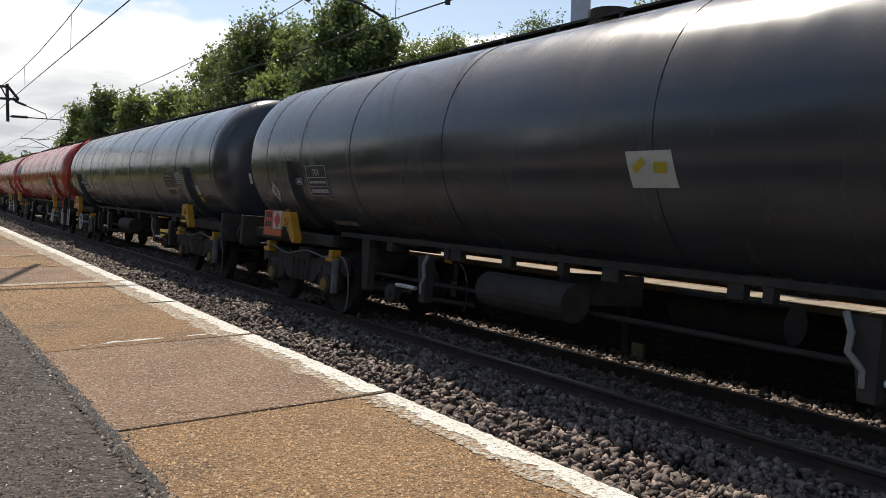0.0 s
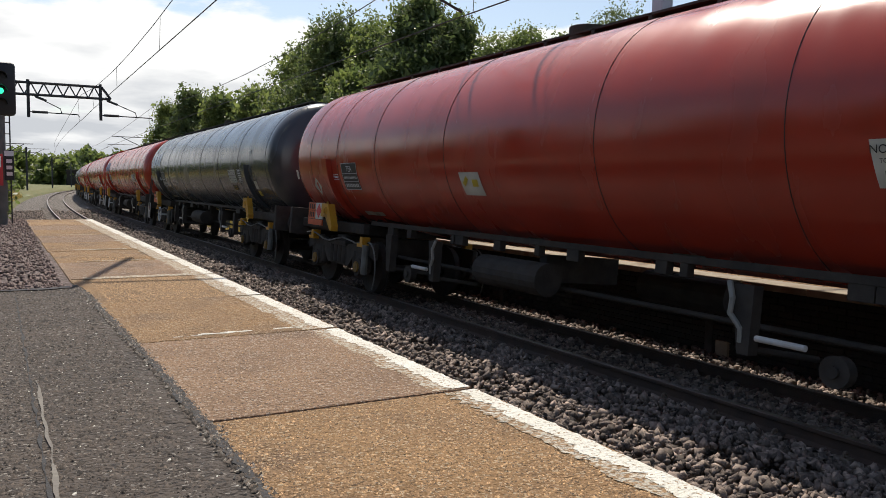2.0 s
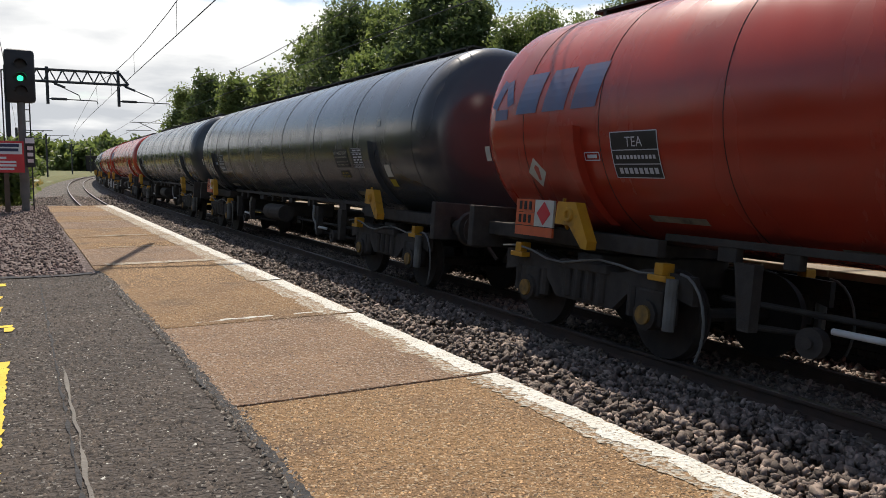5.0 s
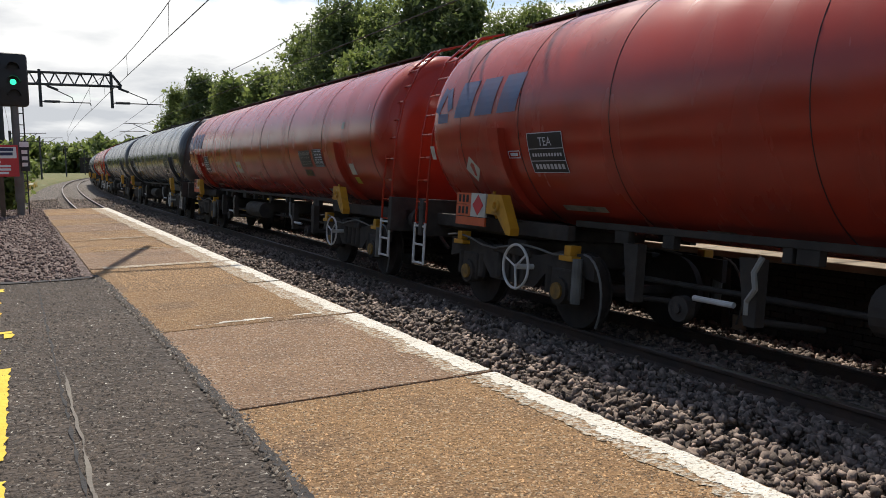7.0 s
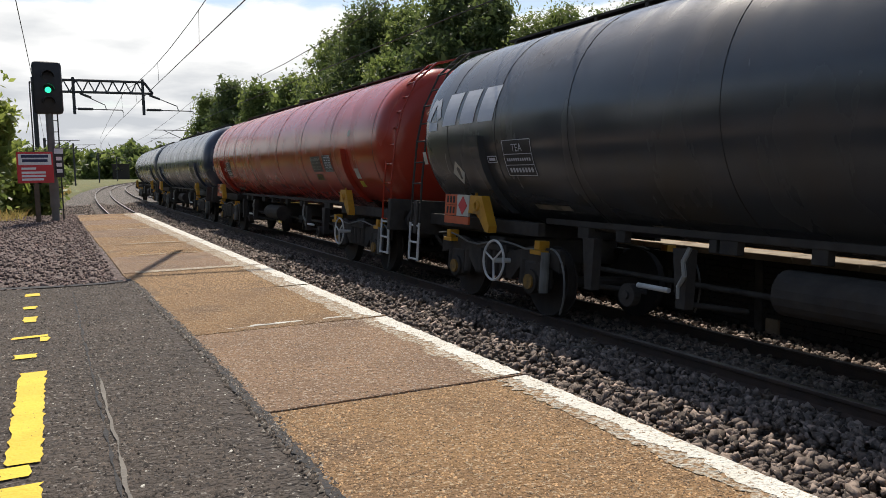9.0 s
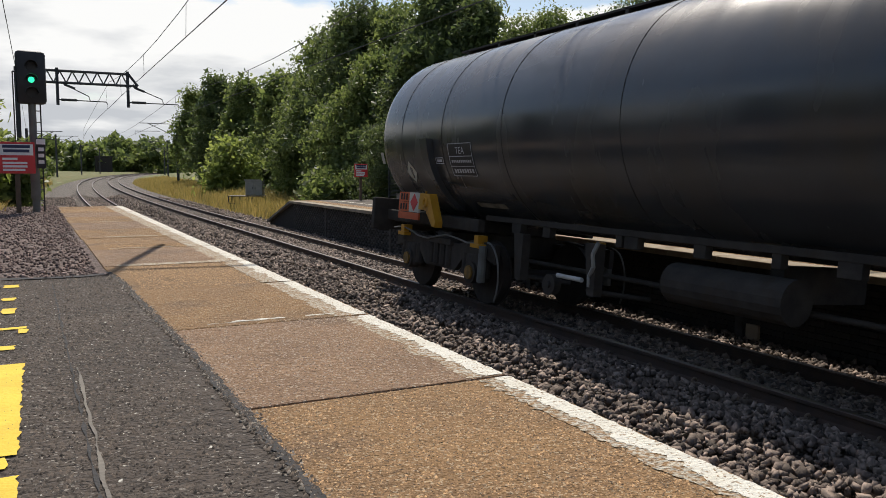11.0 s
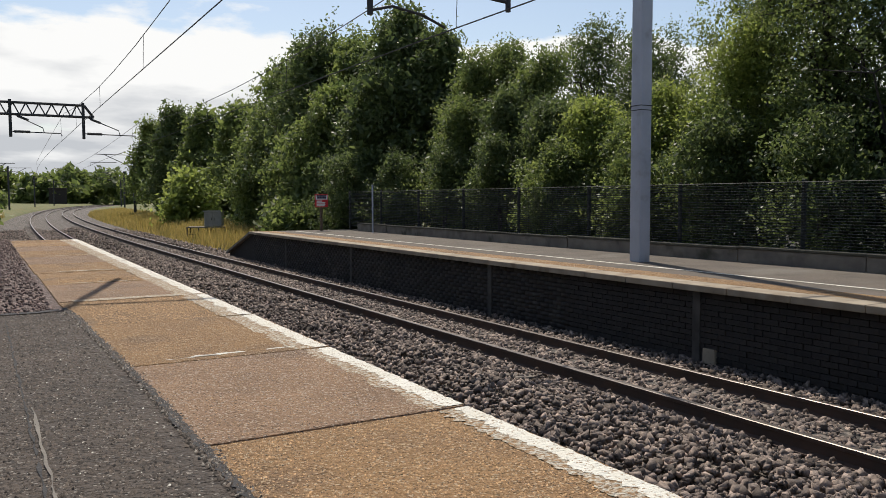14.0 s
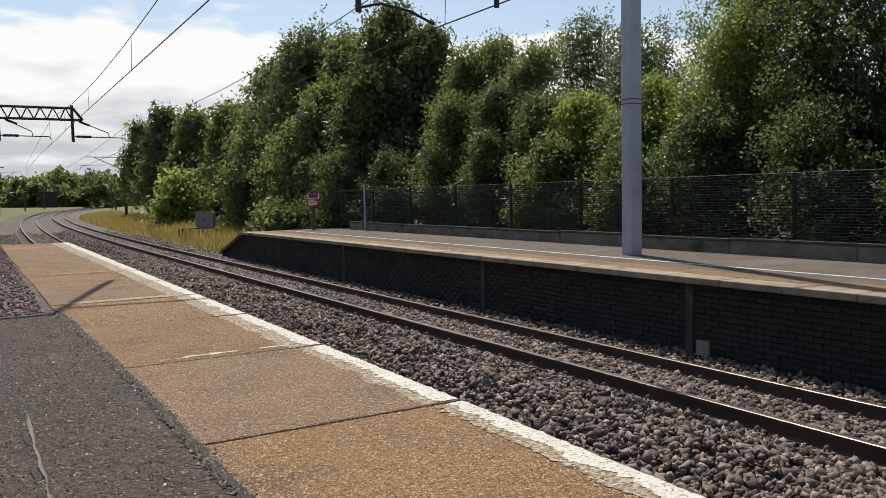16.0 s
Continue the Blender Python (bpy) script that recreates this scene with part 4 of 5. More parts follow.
def planting():
    mid, dark, light = "leafy green broadleaf tree with uneven crown", "tall dark green broadleaf tree", "light green sunlit young tree"
    # x, y, height, radius, leaf
    rows = [
        (15.5, 95.9, 10.3, 2.8, LEAF_A), (15.0, 80.1, 10.4, 2.6, LEAF_B), (14.6, 66.7, 8.6, 2.4, LEAF_A),
        (14.4, 55.7, 8.1, 2.0, LEAF_A), (14.6, 47.7, 10.1, 2.0, LEAF_A), (14.8, 42.5, 10.8, 2.1, LEAF_B),
        (15.2, 37.7, 9.9, 1.7, LEAF_A), (14.6, 31.4, 10.0, 1.8, LEAF_B), (15.0, 29.4, 8.8, 1.1, LEAF_B),
        (13.0, 45.8, 6.7, 1.6, LEAF_A), (13.2, 36.1, 6.8, 1.6, LEAF_A), (13.2, 30.5, 6.6, 1.6, LEAF_B),
        (12.7, 38.8, 4.6, 1.5, LEAF_A), (14.4, 25.2, 7.0, 1.0, LEAF_A), (15.2, 24.4, 7.4, 1.0, LEAF_A),
        (14.4, 21.5, 6.4, 0.9, LEAF_A), (13.2, 24.2, 4.9, 1.0, LEAF_A), (13.2, 21.4, 5.0, 1.0, LEAF_B),
        (13.2, 19.1, 4.4, 0.9, LEAF_B), (20.0, 25.3, 8.5, 1.9, LEAF_B), (20.0, 21.8, 7.6, 1.7, LEAF_B),
        (13.3, 17.4, 4.2, 0.8, LEAF_C), (13.6, 15.1, 4.4, 0.8, LEAF_C), (13.0, 15.8, 3.3, 0.8, LEAF_A),
        (13.4, 13.8, 3.7, 0.7, LEAF_C), (13.8, 12.5, 5.6, 1.0, LEAF_C), (15.0, 13.0, 8.2, 1.5, LEAF_A),
        (14.4, 11.0, 7.7, 1.2, LEAF_A), (14.4, 9.5, 7.3, 1.4, LEAF_B),]
    words = {LEAF_A: mid, LEAF_B: dark, LEAF_C: light}
    for i, (x, y, h, r, m) in enumerate(rows):
        near = y < 28
        tree(x, y, -0.6, h, r * (1.5 if y < 50 else 1.15), m, words[m], 100 + i, n=330 if near else 300 if y < 50 else 230, per=84 if y < 16 else 62 if near else 56, size=0.044 if y < 16 else 0.056 if near else 0.10 if y < 50 else 0.145, lumps=18, spread=3.3 if near else 2.4, inner=18 if y < 15 else 44)
    # undergrowth closes the wood below the crowns
    for i in range(13):
        y = 1.5 + i * 2.6
        tree(15.6 + 0.5 * math.sin(i * 2.3), y, -0.6, 3.9 + 0.5 * math.sin(i * 1.7), 1.9, LEAF_B, "dense dark undergrowth beneath the trees", 600 + i, n=70, per=44, size=0.10, base=0.2, lumps=6, category="bush", name="bush", spread=2.2, inner=40)
    # unseen trees added behind the near platform, to darken the barrels' lower reflections
    for i, (x, y, h) in enumerate(((-13.5, -13, 7.6), (-14, -6, 8.0), (-13.5, 0.5, 7.4), (-13.5, 7, 8.0), (-13, 13, 7.6), (-11.5, 18.5, 7.2))):
        tree(x, y, -1.75, h, 3.4, LEAF_B, "unseen tall dark green tree added to darken the tank reflections", 700 + i, n=120, per=40, size=0.20, base=0.5, lumps=12, inner=50)
    # bushes at the fence and the foot of the trees
    k = 0
    for y, x, h, r, m in [(26.5, 11.6, 3.0, 1.3, LEAF_B), (33.4, 9.9, 0.9, 0.6, LEAF_A), (36.0, 10.6, 1.0, 0.7, LEAF_A), (29.5, 11.0, 3.2, 1.5, LEAF_B), (33, 11.8, 3.4, 1.7, LEAF_B), (37, 12.4, 3.2, 1.7, LEAF_A), (41, 12.6, 3.4, 1.8, LEAF_B), (46, 12.9, 3.6, 1.8, LEAF_A),
                          (62, 11.6, 3.4, 1.5, LEAF_C), (65, 16.0, 4.6, 2.0, LEAF_A), (76, 14.6, 4.4, 2.3, LEAF_A), (86, 16.0, 4.6, 2.4, LEAF_B), (98, 18, 5, 2.6, LEAF_A), (112, 20, 6, 3, LEAF_A), (128, 23, 5.5, 3, LEAF_A), (146, 26, 5.5, 3.2, LEAF_B),
                          (23.5, 11.9, 3.2, 1.3, LEAF_B), (20.5, 12.2, 3.4, 1.3, LEAF_B), (17.5, 12.0, 2.9, 1.2, LEAF_A), (14.5, 12.1, 2.6, 1.1, LEAF_A), (12.0, 12.3, 3.2, 1.2, LEAF_B), (9.4, 12.2, 3.0, 1.2, LEAF_B), (7.0, 12.3, 3.2, 1.3, LEAF_B), (4.5, 12.4, 3.2, 1.3, LEAF_A)]:
        tree(x + (bend(y) if y > 60 else 0), y, -0.6 if y < 32 else -1.0, h, r, m, "dense green bush behind the fence" if y < 28 else "dense lineside bush on the grassy bank", 300 + k, n=120, per=64,
             size=0.052 if y < 32 else 0.14 if y < 60 else 0.2, base=0.3, lumps=6, category="bush", name="bush", spread=2.8)
        k += 1
    # west side
    for x, y, z, h, r, m in [(-4.3, 21.6, -0.3, 4.9, 1.8, LEAF_A), (-3.2, 23.0, -0.5, 3.3, 1.1, LEAF_C), (-5.6, 20.8, -0.2, 5.2, 1.9, LEAF_B), (-2.6, 24.5, -0.8, 2.4, 1.0, LEAF_A), (-7.5, 26, -0.5, 5.5, 2.4, LEAF_B), (-4.6, 27.5, -0.7, 3.5, 1.6, LEAF_A), (-4.4, 20.2, -0.3, 2.4, 1.2, LEAF_A),
                            (-4.3, 31, -0.8, 2.6, 1.1, LEAF_A), (-4.6, 34.5, -0.8, 2.2, 1.1, LEAF_C), (-4.8, 40, -0.8, 2.4, 1.3, LEAF_A), (-5.0, 46, -0.8, 2.2, 1.3, LEAF_B), (-6.0, 36, -0.6, 3.6, 1.8, LEAF_A), (-6.5, 52, -0.6, 3.0, 1.8, LEAF_B), (-7, 75, -0.6, 4.0, 2.4, LEAF_A), (-6, 100, -0.6, 4.0, 2.6, LEAF_A), (-4, 130, -0.6, 4.0, 2.8, LEAF_B), (-2, 165, -0.6, 4.0, 3.0, LEAF_A)]:
        tree(x, y, z, h, r, m, "green leafy bush beside the track", 300 + k, n=130, per=44, size=0.09 if y < 30 else 0.16 if y < 60 else 0.24, base=0.25, lumps=7, category="bush", name="bush")
        k += 1
    # far woods closing the view
    rng = np.random.default_rng(9)
    V, Fc, o = [], [], 0
    for i in range(190):
        a = rng.uniform(-0.35, 0.75)
        d = rng.uniform(330, 520)
        cx, cy = d * math.sin(a), d * math.cos(a)
        h, r = rng.uniform(10, 17), rng.uniform(6, 11)
        pts, _ = crown_points(rng, h, r, 0.6, 70, 6)
        v, f = leaves(rng, pts + (cx, cy, -1.6), 1.1, 12, 1.5)
        V.append(v)
        Fc.append(f + o)
        o += len(v)
    tagged(new("far_woods", arrays("far_woods", np.concatenate(V), np.concatenate(Fc), LEAF_A)), "distant dark green woods beyond the curve", "woods", kind="stuff")


def grass():
    rng = np.random.default_rng(12)
    n = 26000
    y = 29 + 110 * rng.random(n) ** 1.5
    x = 8.0 + 4.8 * rng.random(n) + rng.normal(size=n) * 0.2
    xb = x + CURVE / 2 * np.maximum(y - BEND, 0) ** 2
    z = np.interp(x, [7.6, 8.6, 12, 16], [-1.7, -1.33, -0.93, -0.75])
    m = 12000
    y2 = 20.3 + 90 * rng.random(m) ** 1.8
    x2 = -2.3 - 4.5 * rng.random(m)
    z2 = np.interp(-x2, [2.2, 3.4, 10], [-1.25, -0.74, -0.6])
    x2 = x2 + CURVE / 2 * np.maximum(y2 - BEND, 0) ** 2
    m3 = 1200
    x3, y3, z3 = -2.3 - 3.0 * rng.random(m3) ** 0.8, 17.8 + 2.3 * rng.random(m3), np.full(m3, -0.02)
    X, Y, Z = np.concatenate([xb, x2, x3]), np.concatenate([y, y2, y3]), np.concatenate([z, z2, z3])
    n = len(X)
    h = rng.uniform(0.25, 0.75, n)
    h[-m3:] *= 0.45
    a = rng.uniform(0, 2 * math.pi, n)
    w = 0.012 + 0.00035 * Y
    lx, ly = rng.normal(size=n) * 0.14, rng.normal(size=n) * 0.14
    p = np.stack([X, Y, Z - 0.05], 1)
    s = np.stack([np.cos(a) * w, np.sin(a) * w, np.zeros(n)], 1)
    tip = p + np.stack([lx, ly, h], 1)
    v = np.stack([p - s, p + s, tip], 1).reshape(-1, 3)
    tagged(new("tall_grass", arrays("tall_grass", v, np.arange(3 * n).reshape(-1, 3), GRASSB)), "tall yellowing grass along the railway bank", "grass", kind="stuff")
    f = holder("willowherb", pose(12.9, 47, -0.9), "pink flowering willowherb by the cabinet", "flowers")
    bm = bmesh.new()
    for i in range(14):
        x, yy = rng.normal() * 0.5, rng.normal() * 0.6
        tube(bm, (x, yy, 0), (x + rng.normal() * 0.1, yy, 1.1), 0.015, 0.006, 5)
    part("stems", bm, BARK, f)
    v, q = leaves(rng, rng.normal(size=(30, 3)) * (0.5, 0.6, 0.16) + (0, 0, 1.25), 0.07, 10, 0.06)
    ob = new("blossoms", arrays("blossoms", v, q, FLOWER))
    ob.parent = f


# ---- the train of tank wagons; a wagon's own space: x across, y along, z from the rail ----
TANK_R, TANK_Z, TANK_HALF = 1.41, 2.54, 8.52
SPEED, PITCH, FIRST, LONG = 26.95, 18.5, -3.47, 1.022
MESHES = {}


def shared(name, parent, build, material, label="", smooth=False, key=""):
    """A part whose mesh is made once and shared by all wagons."""
    k = (name, key, material.name)
    if k not in MESHES:
        bm = bmesh.new()
        build(bm)
        for v in bm.verts:
            v.co.y *= LONG
        MESHES[k] = finish(name, bm, material, smooth)
    ob = new(name, MESHES[k])
    ob.parent = parent
    return tagged(ob, label)


def tank_shape(bm):
    end = [(TANK_HALF - 0.42 + 0.40 * math.sin(a), (TANK_R - 0.36) + 0.36 * math.cos(a)) for a in np.linspace(0, math.radians(72), 7)]
    cap = [(TANK_HALF - 0.02 + 0.09, 0.55), (TANK_HALF + 0.10, 0.0)]
    half = end + cap
    rows = [(-y, r) for y, r in reversed(half)] + [(y, r) for y, r in np.array([(v, TANK_R) for v in np.linspace(-7.4, 7.4, 9)])] + half
    seg = 56
    loops = []
    for y, r in rows:
        if r == 0:
            loops.append([bm.verts.new((0, y, TANK_Z))])
        else:
            loops.append([bm.verts.new((r * math.cos(2 * math.pi * i / seg), y, TANK_Z + r * math.sin(2 * math.pi * i / seg))) for i in range(seg)])
    for a, b in zip(loops, loops[1:]):
        for i in range(seg):
            j = (i + 1) % seg
            if len(a) == 1:
                bm.faces.new((a[0], b[i], b[j]))
            elif len(b) == 1:
                bm.faces.new((a[i], a[j], b[0]))
            else:
                bm.faces.new((a[i], a[j], b[j], b[i]))


def on_tank(ang, y, out=0.0):
    """A point on the near side of the barrel: ang in degrees above the middle."""
    a = radians(ang - 3.0)
    return Vector((-(TANK_R + out) * math.cos(a), y, TANK_Z + (TANK_R + out) * math.sin(a)))


def patch(bm, y0, y1, a0, a1, out=0.004, skew=0.0, ny=6, na=6):
    """A curved plate on the barrel between two stations and two angles."""
    g = [[bm.verts.new(on_tank(a0 + (a1 - a0) * j / na, y0 + (y1 - y0) * i / ny + skew * (j / na), out)) for j in range(na + 1)] for i in range(ny + 1)]
    for i in range(ny):
        for j in range(na):
            bm.faces.new((g[i][j], g[i + 1][j], g[i + 1][j + 1], g[i][j + 1]))


def stroke(bm, pts, w, out=0.006):
    """A painted stroke on the barrel; points are (y, angle)."""
    for (ya, aa), (yb, ab) in zip(pts, pts[1:]):
        d = math.hypot(yb - ya, radians(ab - aa) * TANK_R) or 1
        ny, na = radians(ab - aa) * TANK_R / d * w / 2, (yb - ya) / d * w / 2
        n = 4
        va = [bm.verts.new(on_tank(aa + (ab - aa) * i / n - math.degrees(na / TANK_R), ya + (yb - ya) * i / n + ny, out)) for i in range(n + 1)]
        vb = [bm.verts.new(on_tank(aa + (ab - aa) * i / n + math.degrees(na / TANK_R), ya + (yb - ya) * i / n - ny, out)) for i in range(n + 1)]
        for i in range(n):
            bm.faces.new((va[i], va[i + 1], vb[i + 1], vb[i]))


def logo_piece(bm, k):
    """One piece of a painted emblem: three blades of a star, then three leaning blocks."""
    y = 8.12
    if k < 3:
        a, b = (((y, 8), (y - 0.16, 22)), ((y - 0.24, 22), (y - 0.36, 9)), ((y - 0.04, 4.5), (y - 0.32, 4.5)))[k]
        stroke(bm, [a, b], 0.13)
    else:
        y0 = y - 0.50 - (k - 3) * 0.54
        patch(bm, y0 - 0.42, y0, 4, 24, 0.006, skew=-0.10)


def panel_text(bm_name, text, size):
    """Lettering as a flat mesh from the built-in font."""
    cu = bpy.data.curves.new(bm_name, "FONT")
    cu.body, cu.size, cu.align_x = text, size, "CENTER"
    ob = new(bm_name, cu)
    dg = bpy.context.evaluated_depsgraph_get()
    me = bpy.data.meshes.new_from_object(ob.evaluated_get(dg))
    bpy.data.objects.remove(ob)
    return me


def place_letters(name, text, size, y, ang, material, parent):
    """Lettering laid against the barrel, centred on a station and standing on an angle."""
    k = (name, text, size, material.name)
    if k not in MESHES:
        MESHES[k] = panel_text(name, text, size)
        MESHES[k].materials.append(material)
    t = new(name, MESHES[k])
    t.parent = parent
    t.matrix_local = Matrix.Translation(on_tank(ang, y * LONG, 0.011)) @ pose(0, 0, 0, 0, ang - 3.0 + size * 18, 0) @ pose(0, 0, 0, 90, 0, -90)
    return t


def bogie(parent, y, key_wheel, s):
    b = new("bogie")
    b.parent = parent
    b.location = (0, y * LONG, 0)
    for sy in (-1.05, 1.05):
        def wheelset(bm, sy=sy):
            tube(bm, (-0.95, sy, 0.45), (0.95, sy, 0.45), 0.075)
        shared("axle", b, wheelset, WHEEL, smooth=True, key=str(sy))
        for sx in (-1, 1):
            def disc(bm, sy=sy, sx=sx):
                tube(bm, (sx * 0.69, sy, 0.45), (sx * 0.80, sy, 0.45), 0.45, seg=36)
                tube(bm, (sx * 0.67, sy, 0.45), (sx * 0.69, sy, 0.45), 0.48, seg=36)
                tube(bm, (sx * 0.80, sy, 0.45), (sx * 0.86, sy, 0.45), 0.14, seg=16)
            shared("wheel", b, disc, WHEEL, smooth=True, key=str((sy, sx)))
        for sx in (-1, 1):
            def axlebox(bm, sy=sy, sx=sx):
                tube(bm, (sx * 0.93, sy, 0.45), (sx * 1.10, sy, 0.45), 0.16, seg=14)
                box(bm, min(sx * 0.92, sx * 1.06), max(sx * 0.92, sx * 1.06), sy - 0.2, sy + 0.2, 0.34, 0.72, 0.03)
                tube(bm, (sx * 1.0, sy - 0.27, 0.40), (sx * 1.0, sy - 0.27, 0.72), 0.07)
                tube(bm, (sx * 1.0, sy + 0.27, 0.40), (sx * 1.0, sy + 0.27, 0.72), 0.07)
            shared("axlebox", b, axlebox, UNDER, key=str((sx, sy)))
            def boss(bm, sy=sy, sx=sx):
                tube(bm, (sx * 1.10, sy, 0.45), (sx * 1.13, sy, 0.45), 0.10, seg=14)
            shared("axle_end", b, boss, AXLE, "dirty yellow axle end cover", key=str((sx, sy)))
            def stop(bm, sy=sy, sx=sx):
                e = sy * 1.18
                box(bm, min(sx * 0.98, sx * 1.16), max(sx * 0.98, sx * 1.16), e - 0.13, e + 0.13, 0.82, 0.88, 0.01)
                box(bm, min(sx * 0.98, sx * 1.14), max(sx * 0.98, sx * 1.14), e - 0.06, e + 0.06, 0.88, 1.0, 0.01)
            shared("yellow_stop", b, stop, BYEL, key=str((sx, sy)))
    for sx in (-1, 1):
        def frame_side(bm, sx=sx):
            out = [(-1.62, 0.62), (-1.62, 0.90), (-1.0, 0.92), (-0.55, 0.82), (0.55, 0.82), (1.0, 0.92), (1.62, 0.90), (1.62, 0.62), (1.28, 0.70), (0.80, 0.70), (0.5, 0.42), (-0.5, 0.42), (-0.80, 0.70), (-1.28, 0.70)]
            prism(bm, out, sx * 0.96, sx * 1.04)
            box(bm, min(sx * 0.94, sx * 1.10), max(sx * 0.94, sx * 1.10), -0.42, 0.42, 0.78, 0.88, 0.02)
            for k in (-0.3, -0.1, 0.1, 0.3):
                tube(bm, (sx * 1.02, k, 0.46), (sx * 1.02, k, 0.80), 0.075)
        shared("side_frame", b, frame_side, UNDER, key=str(sx))
        def damper(bm, sx=sx):
            tube(bm, (sx * 1.12, -1.42, 0.35), (sx * 1.12, -1.42, 0.86), 0.06)
        shared("damper", b, damper, POSTGREY, "grey hydraulic damper", key=str(sx))
        def hose(bm, sx=sx):
            pipe(bm, [(sx * 1.10, -1.50 - 0.34 * math.sin(t), 0.42 + 0.5 * math.cos(t)) for t in np.linspace(0, 2.2, 9)], 0.014, 6)
            pipe(bm, [(sx * 1.12, 1.6 - 0.32 * k, 0.93 + 0.05 * math.sin(k * 1.3) - 0.05 * math.sin(k * math.pi / 9)) for k in range(10)], 0.014, 6)
        shared("brake_hose", b, hose, POSTGREY, key=str(sx))
    def bolster(bm):
        box(bm, -1.0, 1.0, -0.22, 0.22, 0.62, 0.98, 0.03)
        tube(bm, (0, 0, 0.9), (0, 0, 1.08), 0.22)
    shared("bolster", b, bolster, UNDER)
    if key_wheel:
        def wheel(bm):
            c = -s * 0.45
            ring(bm, (-1.30, c, 0.67), "x", 0.27, 0.017, 30, 8)
            for k in range(3):
                a = 2 * math.pi * k / 3 + 0.4
                tube(bm, (-1.30, c, 0.67), (-1.30, c + 0.27 * math.cos(a), 0.67 + 0.27 * math.sin(a)), 0.014, seg=6)
            tube(bm, (-1.30, c, 0.67), (-1.04, c, 0.67), 0.035)
        shared("handwheel", b, wheel, HWHITE, "white handbrake wheel", key=str(s))


def ladder(parent, s, material):
    """End ladder: two bent rails with rungs, and white steps hung below."""
    y = -8.5 if s < 0 else 8.72
    path = [(-1.27, 1.05), (-1.27, 1.7), (-1.24, 2.4), (-1.14, 3.0), (-0.90, 3.55), (-0.50, 3.93), (-0.1, 4.05)]
    base = new("ladder")
    base.parent, base.location = parent, (0, y * LONG, 0)
    tagged(base, "end ladder curving over the tank")
    for k in (-0.17, 0.17):
        shared("ladder_rail", base, lambda bm, k=k: pipe(bm, [(x, k, z) for x, z in path], 0.02, 6), material, key=str(k))
    for (xa, za), (xb, zb) in zip(path, path[1:]):
        n = max(1, round(math.hypot(xb - xa, zb - za) / 0.3))
        for i in range(n):
            r = shared("rung", base, lambda bm: tube(bm, (0, -0.17, 0), (0, 0.17, 0), 0.014, seg=6), material)
            r.location = (xa + (xb - xa) * i / n, 0, za + (zb - za) * i / n)
    low = new("ladder_step")
    low.parent, low.location = parent, (0, y * LONG, 0)
    tagged(low, "white lower ladder steps")
    for k in (-0.17, 0.17):
        shared("step_rail", low, lambda bm, k=k: tube(bm, (-1.28, k, 0.42), (-1.28, k, 1.05), 0.02, seg=6), HWHITE, key=str(k))
    for z in (0.44, 0.72, 1.0):
        r = shared("step_rung", low, lambda bm: tube(bm, (-1.28, -0.17, 0), (-1.28, 0.17, 0), 0.017, seg=6), HWHITE)
        r.location = (0, 0, z)


